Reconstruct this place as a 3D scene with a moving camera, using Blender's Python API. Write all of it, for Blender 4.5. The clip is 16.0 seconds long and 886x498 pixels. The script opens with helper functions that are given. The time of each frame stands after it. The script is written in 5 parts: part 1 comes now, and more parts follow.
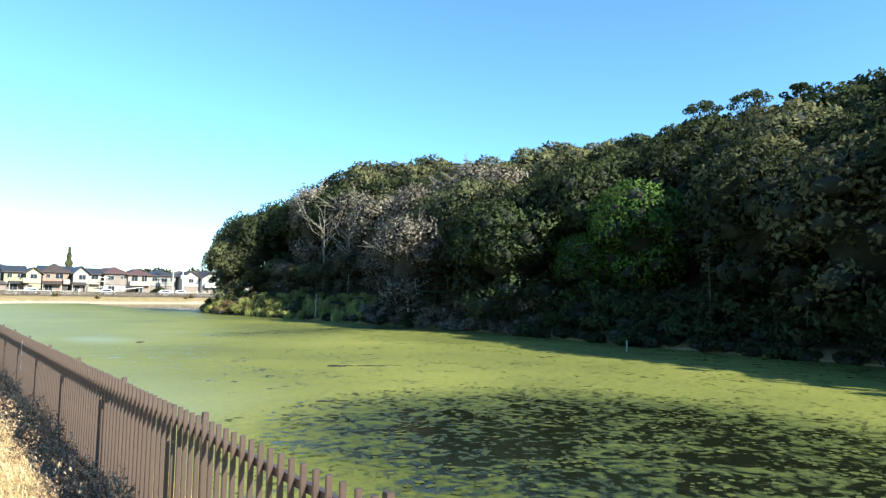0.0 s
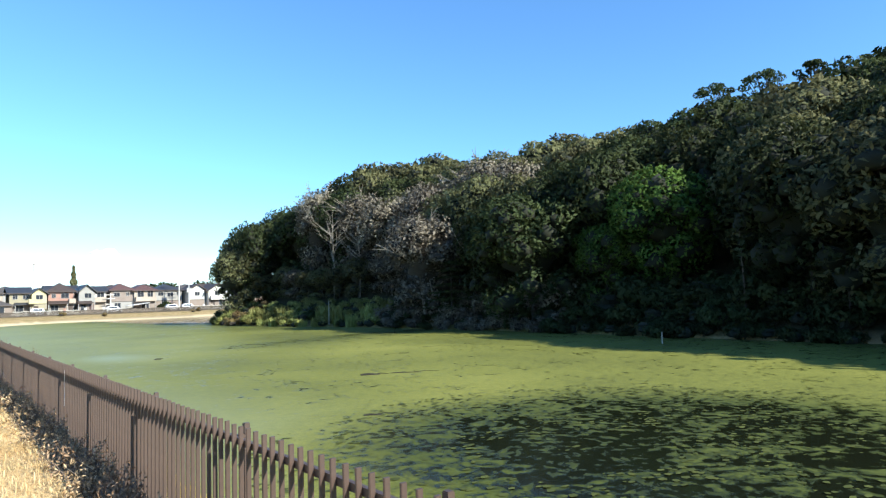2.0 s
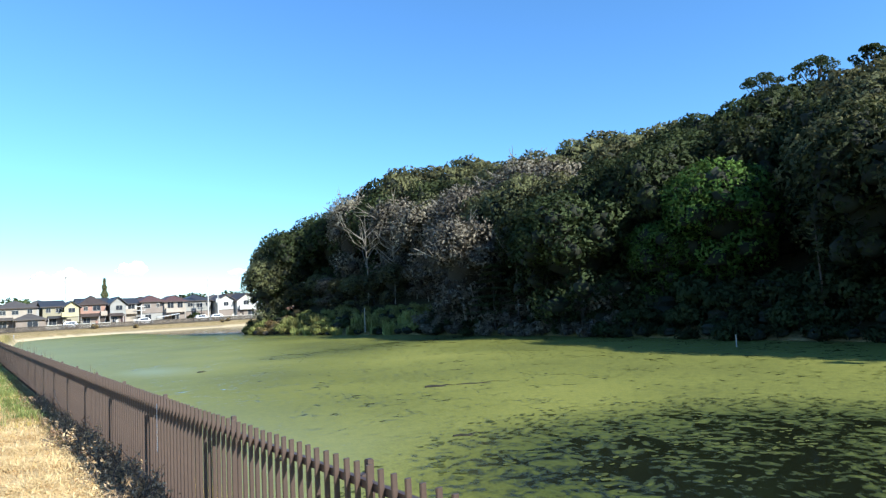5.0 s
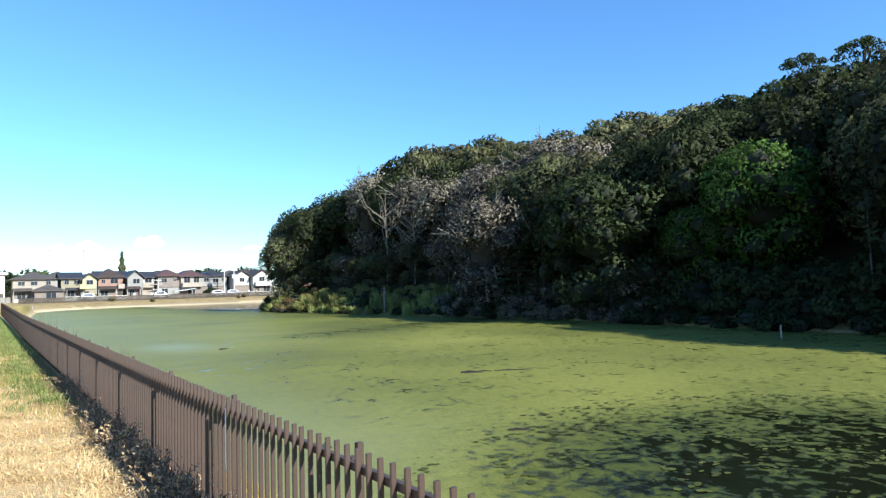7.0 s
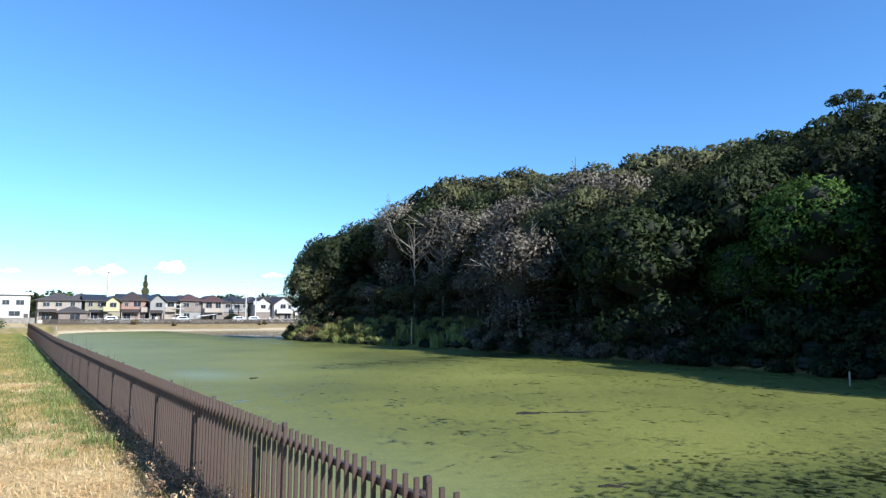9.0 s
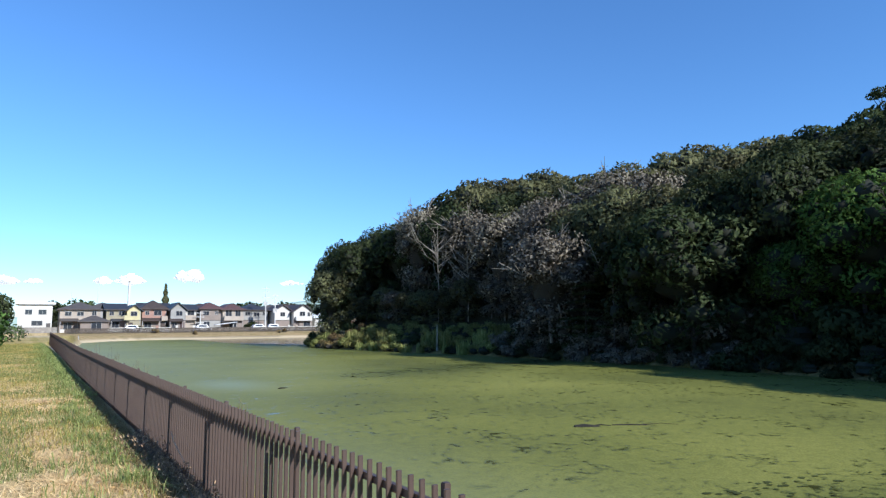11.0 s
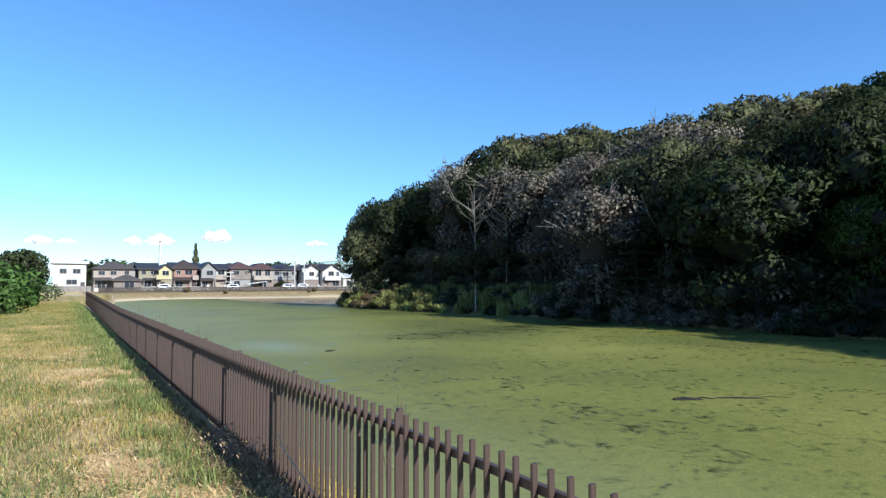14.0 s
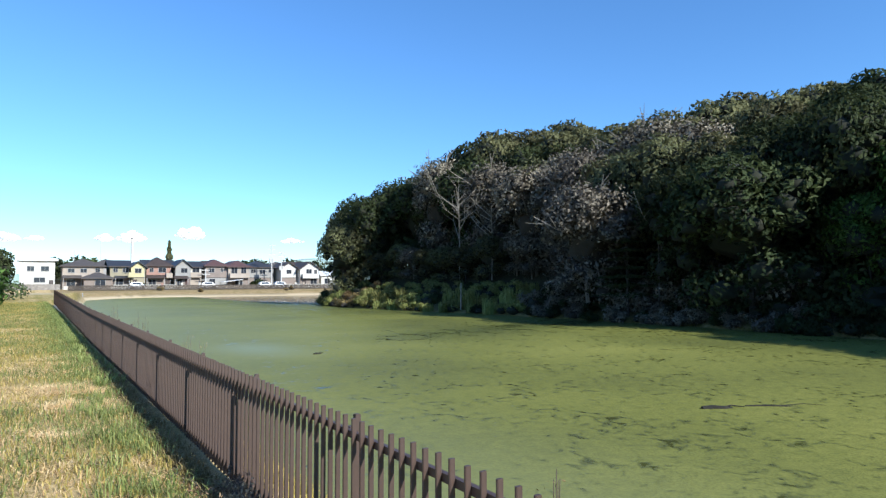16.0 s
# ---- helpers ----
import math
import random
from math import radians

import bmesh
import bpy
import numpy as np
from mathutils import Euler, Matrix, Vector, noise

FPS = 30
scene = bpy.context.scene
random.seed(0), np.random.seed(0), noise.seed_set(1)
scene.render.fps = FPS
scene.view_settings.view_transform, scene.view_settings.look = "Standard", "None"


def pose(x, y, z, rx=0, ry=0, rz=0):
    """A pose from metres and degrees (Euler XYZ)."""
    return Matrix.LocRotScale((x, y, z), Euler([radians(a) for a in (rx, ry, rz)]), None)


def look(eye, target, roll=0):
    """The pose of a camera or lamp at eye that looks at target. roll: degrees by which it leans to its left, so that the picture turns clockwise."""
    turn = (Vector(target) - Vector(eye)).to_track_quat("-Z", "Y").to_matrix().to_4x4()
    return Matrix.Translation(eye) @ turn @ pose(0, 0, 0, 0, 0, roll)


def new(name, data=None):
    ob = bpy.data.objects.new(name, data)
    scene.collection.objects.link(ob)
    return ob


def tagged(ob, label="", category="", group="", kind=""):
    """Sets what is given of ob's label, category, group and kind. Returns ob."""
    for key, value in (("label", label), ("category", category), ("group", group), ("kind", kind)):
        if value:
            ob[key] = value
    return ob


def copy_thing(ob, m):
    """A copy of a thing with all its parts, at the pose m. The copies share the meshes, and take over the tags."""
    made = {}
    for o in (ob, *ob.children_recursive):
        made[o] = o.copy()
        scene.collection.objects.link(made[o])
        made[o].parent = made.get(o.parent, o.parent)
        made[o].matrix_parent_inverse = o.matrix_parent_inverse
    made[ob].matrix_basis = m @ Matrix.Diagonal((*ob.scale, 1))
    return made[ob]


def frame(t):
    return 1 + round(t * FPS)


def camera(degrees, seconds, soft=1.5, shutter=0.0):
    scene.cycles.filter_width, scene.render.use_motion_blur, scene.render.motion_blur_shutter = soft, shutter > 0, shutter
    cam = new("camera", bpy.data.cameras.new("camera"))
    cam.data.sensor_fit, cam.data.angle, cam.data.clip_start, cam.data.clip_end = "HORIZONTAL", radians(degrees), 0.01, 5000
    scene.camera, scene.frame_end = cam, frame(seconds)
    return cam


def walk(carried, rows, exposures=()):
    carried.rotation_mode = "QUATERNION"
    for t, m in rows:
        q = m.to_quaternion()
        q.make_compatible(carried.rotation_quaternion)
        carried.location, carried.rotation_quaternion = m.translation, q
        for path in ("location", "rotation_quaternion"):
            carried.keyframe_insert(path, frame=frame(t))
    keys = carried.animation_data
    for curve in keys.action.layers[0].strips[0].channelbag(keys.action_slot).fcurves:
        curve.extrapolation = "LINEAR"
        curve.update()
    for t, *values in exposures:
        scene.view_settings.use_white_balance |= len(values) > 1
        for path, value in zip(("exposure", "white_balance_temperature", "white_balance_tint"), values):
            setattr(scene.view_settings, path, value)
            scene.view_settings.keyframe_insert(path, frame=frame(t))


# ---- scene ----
cam = camera(69.3, 16.0, 1.3)
PATH = [
    (0, (-1.329, -24.316, 1.758), (-0.067, -22.771, 1.904), 1.0),
    (0.5, (-1.317, -23.778, 1.749), (-0.146, -22.167, 1.929), -0.6),
    (1, (-1.37, -23.281, 1.757), (-0.168, -21.692, 1.931), -0.9),
    (1.5, (-1.378, -22.742, 1.738), (-0.031, -21.274, 1.902), -1.5),
    (2, (-1.496, -22.244, 1.764), (-0.237, -20.696, 1.911), -1.9),
    (2.5, (-1.594, -21.751, 1.788), (-0.27, -20.257, 1.917), -2.7),
    (3, (-1.6, -21.212, 1.789), (-0.297, -19.699, 1.9), -1.9),
    (3.5, (-1.687, -20.764, 1.818), (-0.249, -19.377, 1.919), -2.0),
    (4, (-1.61, -20.213, 1.792), (-0.309, -18.7, 1.935), -2.1),
    (4.5, (-1.653, -19.669, 1.794), (-0.376, -18.137, 1.936), -2.2),
    (5, (-1.556, -19.155, 1.774), (-0.351, -17.567, 1.942), -3.0),
    (5.2, (-1.558, -18.946, 1.763), (-0.388, -17.334, 1.94), -3.1),
    (7.3, (-1.497, -16.956, 1.817), (-0.317, -15.344, 1.924), -1.2),
    (7.5, (-1.573, -16.743, 1.788), (-0.379, -15.142, 1.902), -0.7),
    (8, (-1.65, -16.179, 1.784), (-0.441, -14.595, 1.956), -0.1),
    (8.5, (-1.645, -15.556, 1.788), (-0.485, -13.938, 1.983), 0.4),
    (9, (-1.723, -15.073, 1.809), (-0.602, -13.43, 2.022), 0.1),
    (9.2, (-1.672, -14.845, 1.781), (-0.558, -13.199, 2.006), -0.2),
    (11.3, (-1.591, -12.654, 1.76), (-0.524, -10.979, 1.994), -0.7),
    (11.5, (-1.568, -12.485, 1.769), (-0.515, -10.801, 2.004), -1.3),
    (12, (-1.641, -11.913, 1.76), (-0.635, -10.195, 1.957), -1.7),
    (12.5, (-1.616, -11.398, 1.748), (-0.576, -9.699, 1.927), -1.6),
    (13, (-1.632, -10.753, 1.722), (-0.613, -9.039, 1.884), -0.9),
    (13.5, (-1.645, -10.223, 1.723), (-0.625, -8.507, 1.856), -0.5),
    (14, (-1.662, -9.742, 1.753), (-0.641, -8.025, 1.863), -0.2),
    (14.5, (-1.718, -9.246, 1.783), (-0.675, -7.542, 1.875), 0.1),
    (15, (-1.634, -8.758, 1.784), (-0.575, -7.066, 1.9), -0.0),
    (15.5, (-1.673, -8.27, 1.8), (-0.589, -6.593, 1.907), 0.2),
    (16, (-1.553, -7.776, 1.792), (-0.471, -6.098, 1.895), -0.2),
]
EXPOSURES = [(0, 1.55, 5840, -2), (0.8, 1.05, 5560, 2), (1.6, 1.20, 5710, 1), (3.0, 1.36, 5740, 0), (3.5, 1.54, 5830, -2), (4.2, 1.50, 5830, -1), (5, 1.12, 5490, 1), (7.5, 1.07, 5540, 2), (9, 0.84, 5320, 6), (12.5, 0.62, 5320, 8), (16, 0.78, 5420, 5)]
walk(cam, [(t, look(e, g, r)) for t, e, g, r in PATH], EXPOSURES)

# ---- world and sun ----
SUN_DIR = Vector((0.235, -0.82, 0.52)).normalized()
world = bpy.data.worlds.new("sky")
scene.world = world
world.use_nodes = True
wn = world.node_tree
wn.nodes.clear()
w_out = wn.nodes.new("ShaderNodeOutputWorld")
w_bg = wn.nodes.new("ShaderNodeBackground")
w_sky = wn.nodes.new("ShaderNodeTexSky")
w_sky.sky_type = "NISHITA"
w_sky.sun_disc = False
w_sky.sun_elevation = math.asin(SUN_DIR.z)
w_sky.sun_rotation = math.atan2(SUN_DIR.x, SUN_DIR.y)
w_sky.air_density = 1.1
w_sky.dust_density = 0.0
w_sky.ozone_density = 7.0
w_bg.inputs["Strength"].default_value = 0.108
wn.links.new(w_sky.outputs[0], w_bg.inputs["Color"])
wn.links.new(w_bg.outputs[0], w_out.inputs["Surface"])

sun_data = bpy.data.lights.new("sun", "SUN")
sun_data.energy = 5.0
sun_data.angle = radians(0.53)
sun_data.color = (1.0, 0.87, 0.70)
sun = new("sun", sun_data)
sun.matrix_world = look(SUN_DIR * 50, (0, 0, 0))

rnd = random.Random(7)
npr = np.random.default_rng(11)


# ---- geometry helpers ----
class Geo:
    """Vertices and faces gathered for one mesh."""

    def __init__(self):
        self.v, self.f, self.n = [], [], None

    def box(self, c, s, rz=0.0, taper=1.0):
        n = len(self.v)
        cs, sn = math.cos(rz), math.sin(rz)
        for k in (-0.5, 0.5):
            q = taper if k > 0 else 1.0
            for i, j in ((-0.5, -0.5), (0.5, -0.5), (0.5, 0.5), (-0.5, 0.5)):
                x, y = i * s[0] * q, j * s[1] * q
                self.v.append((c[0] + x * cs - y * sn, c[1] + x * sn + y * cs, c[2] + k * s[2]))
        for q in ((3, 2, 1, 0), (4, 5, 6, 7), (0, 1, 5, 4), (1, 2, 6, 5), (2, 3, 7, 6), (3, 0, 4, 7)):
            self.f.append(tuple(n + a for a in q))
        return self

    def tube(self, pts, radii, sides=6):
        n0 = len(self.v)
        pts = [Vector(p) for p in pts]
        for i, p in enumerate(pts):
            d = (pts[min(i + 1, len(pts) - 1)] - pts[max(i - 1, 0)]).normalized()
            a = d.orthogonal().normalized() if abs(d.z) < 0.99 else Vector((1, 0, 0))
            b = d.cross(a).normalized()
            a = b.cross(d)
            for k in range(sides):
                t = 2 * math.pi * k / sides
                self.v.append(tuple(p + (a * math.cos(t) + b * math.sin(t)) * radii[i]))
        for i in range(len(pts) - 1):
            for k in range(sides):
                q = (k + 1) % sides
                self.f.append((n0 + i * sides + k, n0 + i * sides + q, n0 + (i + 1) * sides + q, n0 + (i + 1) * sides + k))
        self.f.append(tuple(n0 + k for k in range(sides))[::-1])
        self.f.append(tuple(n0 + (len(pts) - 1) * sides + k for k in range(sides)))
        return self

    def poly(self, *vs):
        n = len(self.v)
        self.v.extend(vs)
        self.f.append(tuple(range(n, n + len(vs))))
        return self

    def blob(self, c, r, rough=0.25, level=2, seed=0.0, fine=1.7):
        n = len(self.v)
        bv, bf = ICO[level]
        for p in bv:
            q = 1 + rough * noise.noise(Vector(p) * fine + Vector((seed, seed * 1.3, -seed)))
            self.v.append((c[0] + p[0] * r[0] * q, c[1] + p[1] * r[1] * q, c[2] + p[2] * r[2] * q))
        self.f.extend(tuple(n + a for a in f) for f in bf)
        return self


def ico_data(level):
    bm = bmesh.new()
    bmesh.ops.create_icosphere(bm, subdivisions=level, radius=1)
    out = [tuple(v.co) for v in bm.verts], [tuple(v.index for v in f.verts) for f in bm.faces]
    bm.free()
    return out


ICO = {k: ico_data(k) for k in (1, 2, 3)}


def mesh_of(name, geo, mat, smooth=False):
    me = bpy.data.meshes.new(name)
    me.from_pydata([tuple(map(float, v)) for v in geo.v], [], geo.f)
    me.materials.append(mat)
    if smooth:
        me.polygons.foreach_set("use_smooth", [True] * len(me.polygons))
    me.update()
    if geo.n is not None:
        me.normals_split_custom_set_from_vertices(geo.n)
    return me


def part(name, geo, mat, parent=None, label="", smooth=False):
    ob = new(name, mesh_of(name, geo, mat, smooth) if isinstance(geo, Geo) else geo)
    ob.parent = parent
    if label:
        ob["label"] = label
    return ob


def thing(name, label, category, group="", at=(0, 0, 0)):
    ob = new(name)
    ob.empty_display_size = 0.2
    ob.location = at
    return tagged(ob, label, category, group)


def cards(points, normals, size, jitter=0.6, rng=npr, aspect=0.5, soft=None):
    """Small leaf-like rhombs, one for each point, each facing about its normal."""
    n = len(points)
    nn = normals + rng.normal(0, jitter, (n, 3))
    nn /= np.linalg.norm(nn, axis=1, keepdims=True) + 1e-9
    r = rng.normal(0, 1, (n, 3))
    a = np.cross(nn, r)
    a /= np.linalg.norm(a, axis=1, keepdims=True) + 1e-9
    b = np.cross(nn, a)
    s = (size * rng.uniform(0.6, 1.4, n))[:, None]
    a, b = a * s, b * s * aspect
    lift = nn * s * 0.25
    v = np.stack([points - a, points - b + lift, points + a, points + b + lift], 1).reshape(-1, 3)
    g = Geo()
    g.v = list(map(tuple, v))
    g.f = [(4 * i, 4 * i + 1, 4 * i + 2, 4 * i + 3) for i in range(n)]
    if soft is not None:
        soft = soft + 0.2 * nn
        soft = soft / (np.linalg.norm(soft, axis=1, keepdims=True) + 1e-9)
        g.n = np.repeat(soft, 4, 0).tolist()
    return g


# ---- materials ----
def material(name, rough=0.7, metal=0.0, spec=0.5):
    m = bpy.data.materials.new(name)
    m.use_nodes = True
    b = m.node_tree.nodes["Principled BSDF"]
    b.inputs["Roughness"].default_value = rough
    b.inputs["Metallic"].default_value = metal
    b.inputs["Specular IOR Level"].default_value = spec
    return m, m.node_tree, b


def node(nt, kind, **sets):
    n = nt.nodes.new(kind)
    for k, v in sets.items():
        n.inputs[k.replace("_", " ")].default_value = v
    return n


def noise_tex(nt, scale, detail=4.0, coord="Object", rough=0.55):
    tc = nt.nodes.new("ShaderNodeTexCoord") if coord != "World" else nt.nodes.new("ShaderNodeNewGeometry")
    n = node(nt, "ShaderNodeTexNoise", Scale=scale, Detail=detail, Roughness=rough)
    nt.links.new(tc.outputs["Position" if coord == "World" else coord], n.inputs["Vector"])
    return n


def ramp(nt, src, stops):
    r = nt.nodes.new("ShaderNodeValToRGB")
    while len(r.color_ramp.elements) < len(stops):
        r.color_ramp.elements.new(0.5)
    for e, (p, c) in zip(r.color_ramp.elements, stops):
        e.position, e.color = p, (*c, 1) if len(c) == 3 else c
    nt.links.new(src, r.inputs[0])
    return r


def mix(nt, fac, a, b, blend="MIX"):
    m = nt.nodes.new("ShaderNodeMix")
    m.data_type, m.blend_type = "RGBA", blend
    for sock, val in ((0, fac), (6, a), (7, b)):
        if isinstance(val, (int, float)):
            m.inputs[sock].default_value = val
        elif isinstance(val, tuple):
            m.inputs[sock].default_value = (*val, 1)
        else:
            nt.links.new(val, m.inputs[sock])
    return m.outputs[2]


def bump(nt, bsdf, src, strength, dist=0.02):
    b = node(nt, "ShaderNodeBump", Strength=strength, Distance=dist)
    nt.links.new(src, b.inputs["Height"])
    nt.links.new(b.outputs[0], bsdf.inputs["Normal"])


def math_node(nt, op, a, b=None, clamp=False):
    m = nt.nodes.new("ShaderNodeMath")
    m.operation, m.use_clamp = op, clamp
    for i, val in enumerate((a, b)):
        if val is None:
            continue
        if isinstance(val, (int, float)):
            m.inputs[i].default_value = val
        else:
            nt.links.new(val, m.inputs[i])
    return m.outputs[0]


def plain(name, color, rough=0.7, metal=0.0, vary=0.25, scale=3.0, bumpy=0.15):
    m, nt, b = material(name, rough, metal)
    n = noise_tex(nt, scale, 6)
    fine = noise_tex(nt, scale * 14, 3)
    dark = tuple(c * (1 - vary) for c in color)
    light = tuple(min(1, c * (1 + vary * 0.6)) for c in color)
    c1 = ramp(nt, n.outputs[0], [(0.3, dark), (0.7, light)])
    c2 = mix(nt, 0.25, c1.outputs[0], fine.outputs[0], "OVERLAY")
    nt.links.new(c2, b.inputs["Base Color"])
    if bumpy:
        bump(nt, b, fine.outputs[0], bumpy, 0.01)
    return m


def foliage(name, low, mid, high, rough=0.5, trans=0.32, spread=0.05, leafy=0.45, lumpy=False):
    """Leaves: the colour varies from leaf to leaf and from plant to plant."""
    m, nt, b = material(name, max(rough, 0.62), 0, 0.14)
    geo = nt.nodes.new("ShaderNodeNewGeometry")
    info = nt.nodes.new("ShaderNodeObjectInfo")
    patch = noise_tex(nt, 0.7, 8)
    f = math_node(nt, "MULTIPLY", geo.outputs["Random Per Island"], leafy)
    f = math_node(nt, "ADD", f, math_node(nt, "MULTIPLY", patch.outputs[0], 1 - leafy))
    col = ramp(nt, f, [(0.15, low), (0.5, mid), (0.85, high)])
    hsv = nt.nodes.new("ShaderNodeHueSaturation")
    hue = math_node(nt, "ADD", 0.5 - spread / 4, math_node(nt, "MULTIPLY", info.outputs["Random"], spread / 2))
    val = math_node(nt, "ADD", 0.7, math_node(nt, "MULTIPLY", info.outputs["Random"], 0.6))
    nt.links.new(hue, hsv.inputs["Hue"])
    nt.links.new(val, hsv.inputs["Value"])
    nt.links.new(col.outputs[0], hsv.inputs["Color"])
    nt.links.new(hsv.outputs[0], b.inputs["Base Color"])
    if lumpy:
        bump(nt, b, noise_tex(nt, 4.5, 4).outputs[0], 0.9, 0.35)
    if trans:
        t = nt.nodes.new("ShaderNodeBsdfTranslucent")
        nt.links.new(hsv.outputs[0], t.inputs["Color"])
        mx = node(nt, "ShaderNodeMixShader", Fac=trans)
        nt.links.new(b.outputs[0], mx.inputs[1])
        nt.links.new(t.outputs[0], mx.inputs[2])
        nt.links.new(mx.outputs[0], nt.nodes["Material Output"].inputs["Surface"])
    return m


LEAF_DARK = foliage("evergreen_leaves", (0.024, 0.032, 0.013), (0.049, 0.064, 0.025), (0.105, 0.124, 0.049), leafy=0.16, lumpy=True)
LEAF_OLIVE = foliage("olive_leaves", (0.065, 0.066, 0.029), (0.142, 0.144, 0.067), (0.262, 0.256, 0.128), leafy=0.16, lumpy=True)
LEAF_GREY = foliage("withered_leaves", (0.087, 0.076, 0.059), (0.189, 0.167, 0.129), (0.372, 0.337, 0.266), 0.7, 0.1, 0.05, 0.35, True)
LEAF_BRIGHT = foliage("bright_leaves", (0.046, 0.093, 0.018), (0.111, 0.195, 0.039), (0.216, 0.333, 0.081), 0.45, 0.3, 0.03, 0.26, True)
LEAF_REED = foliage("reed_leaves", (0.10, 0.12, 0.03), (0.22, 0.23, 0.07), (0.38, 0.36, 0.14), 0.6, 0.3, 0.06)
LEAF_RUST = foliage("rust_leaves", (0.10, 0.072, 0.030), (0.19, 0.14, 0.062), (0.30, 0.235, 0.12), 0.7, 0.2, 0.05)
LEAF_DEAD = foliage("dead_weed_leaves", (0.19, 0.125, 0.068), (0.32, 0.215, 0.125), (0.53, 0.38, 0.235), 0.8, 0.1, 0.04, 0.7)
# Near-black fillers: shade between the leaves of crowns and shrubs, put into colour.
INNER = plain("inner_gap_shade", (0.015, 0.018, 0.008), 0.9, 0, 0.4, 1.2, 0.3)
INNER_GREY = plain("dry_inner_gap_shade", (0.035, 0.029, 0.021), 0.9, 0, 0.4, 1.2, 0.3)
BARK = plain("bark", (0.048, 0.040, 0.033), 0.9, 0, 0.4, 2.5, 0.5)
BARK_PALE = plain("weathered_bark", (0.27, 0.24, 0.20), 0.9, 0, 0.3, 2.5, 0.4)
PAINT = plain("brown_paint", (0.064, 0.041, 0.032), 0.5, 0, 0.14, 2.0, 0.05)
CONCRETE = plain("concrete", (0.24, 0.22, 0.195), 0.9, 0, 0.35, 2.2, 0.4)
LEAF_BUSH = foliage("bush_leaves", (0.03, 0.062, 0.012), (0.075, 0.135, 0.03), (0.15, 0.23, 0.06), 0.45, 0.3, 0.04)
LEAF_BUSH_DARK = foliage("dark_bush_leaves", (0.032, 0.048, 0.018), (0.068, 0.092, 0.036), (0.13, 0.16, 0.07), 0.6, 0.25, 0.04)
GRASS_GREEN = foliage("green_grass", (0.118, 0.157, 0.039), (0.232, 0.263, 0.078), (0.410, 0.414, 0.157), 0.6, 0.3, 0.03)
STRAW = foliage("straw", (0.46, 0.31, 0.14), (0.70, 0.51, 0.25), (0.86, 0.68, 0.39), 0.7, 0.15, 0.03)
GRASS = foliage("grass", (0.226, 0.189, 0.043), (0.392, 0.308, 0.086), (0.594, 0.443, 0.184), 0.6, 0.3, 0.04)


def ground_material():
    m, nt, b = material("earth_and_grass", 0.95, 0, 0.1)
    a = {}
    for n in ("dry", "sand", "forest"):
        a[n] = nt.nodes.new("ShaderNodeAttribute")
        a[n].attribute_name = n
    big = noise_tex(nt, 0.55, 5, "World")
    mid = noise_tex(nt, 3.5, 6, "World", 0.65)
    fine = noise_tex(nt, 38, 4, "World", 0.7)
    grass = ramp(nt, mid.outputs[0], [(0.3, (0.15, 0.135, 0.035)), (0.55, (0.29, 0.245, 0.07)), (0.75, (0.43, 0.34, 0.13))])
    straw = ramp(nt, fine.outputs[0], [(0.3, (0.34, 0.22, 0.10)), (0.5, (0.58, 0.42, 0.21)), (0.7, (0.74, 0.58, 0.33))])
    sand = ramp(nt, mid.outputs[0], [(0.3, (0.38, 0.30, 0.19)), (0.7, (0.58, 0.49, 0.35))])
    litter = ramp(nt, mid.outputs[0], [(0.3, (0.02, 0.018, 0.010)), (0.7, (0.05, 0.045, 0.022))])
    f = math_node(nt, "ADD", a["dry"].outputs["Fac"], math_node(nt, "MULTIPLY", math_node(nt, "SUBTRACT", big.outputs[0], 0.5), 2.2))
    f = math_node(nt, "ADD", f, math_node(nt, "MULTIPLY", math_node(nt, "SUBTRACT", mid.outputs[0], 0.5), 1.6), True)
    c = mix(nt, f, grass.outputs[0], straw.outputs[0])
    c = mix(nt, a["sand"].outputs["Fac"], c, sand.outputs[0])
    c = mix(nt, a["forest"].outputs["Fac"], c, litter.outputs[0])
    nt.links.new(c, b.inputs["Base Color"])
    bump(nt, b, fine.outputs[0], 0.7, 0.03)
    return m


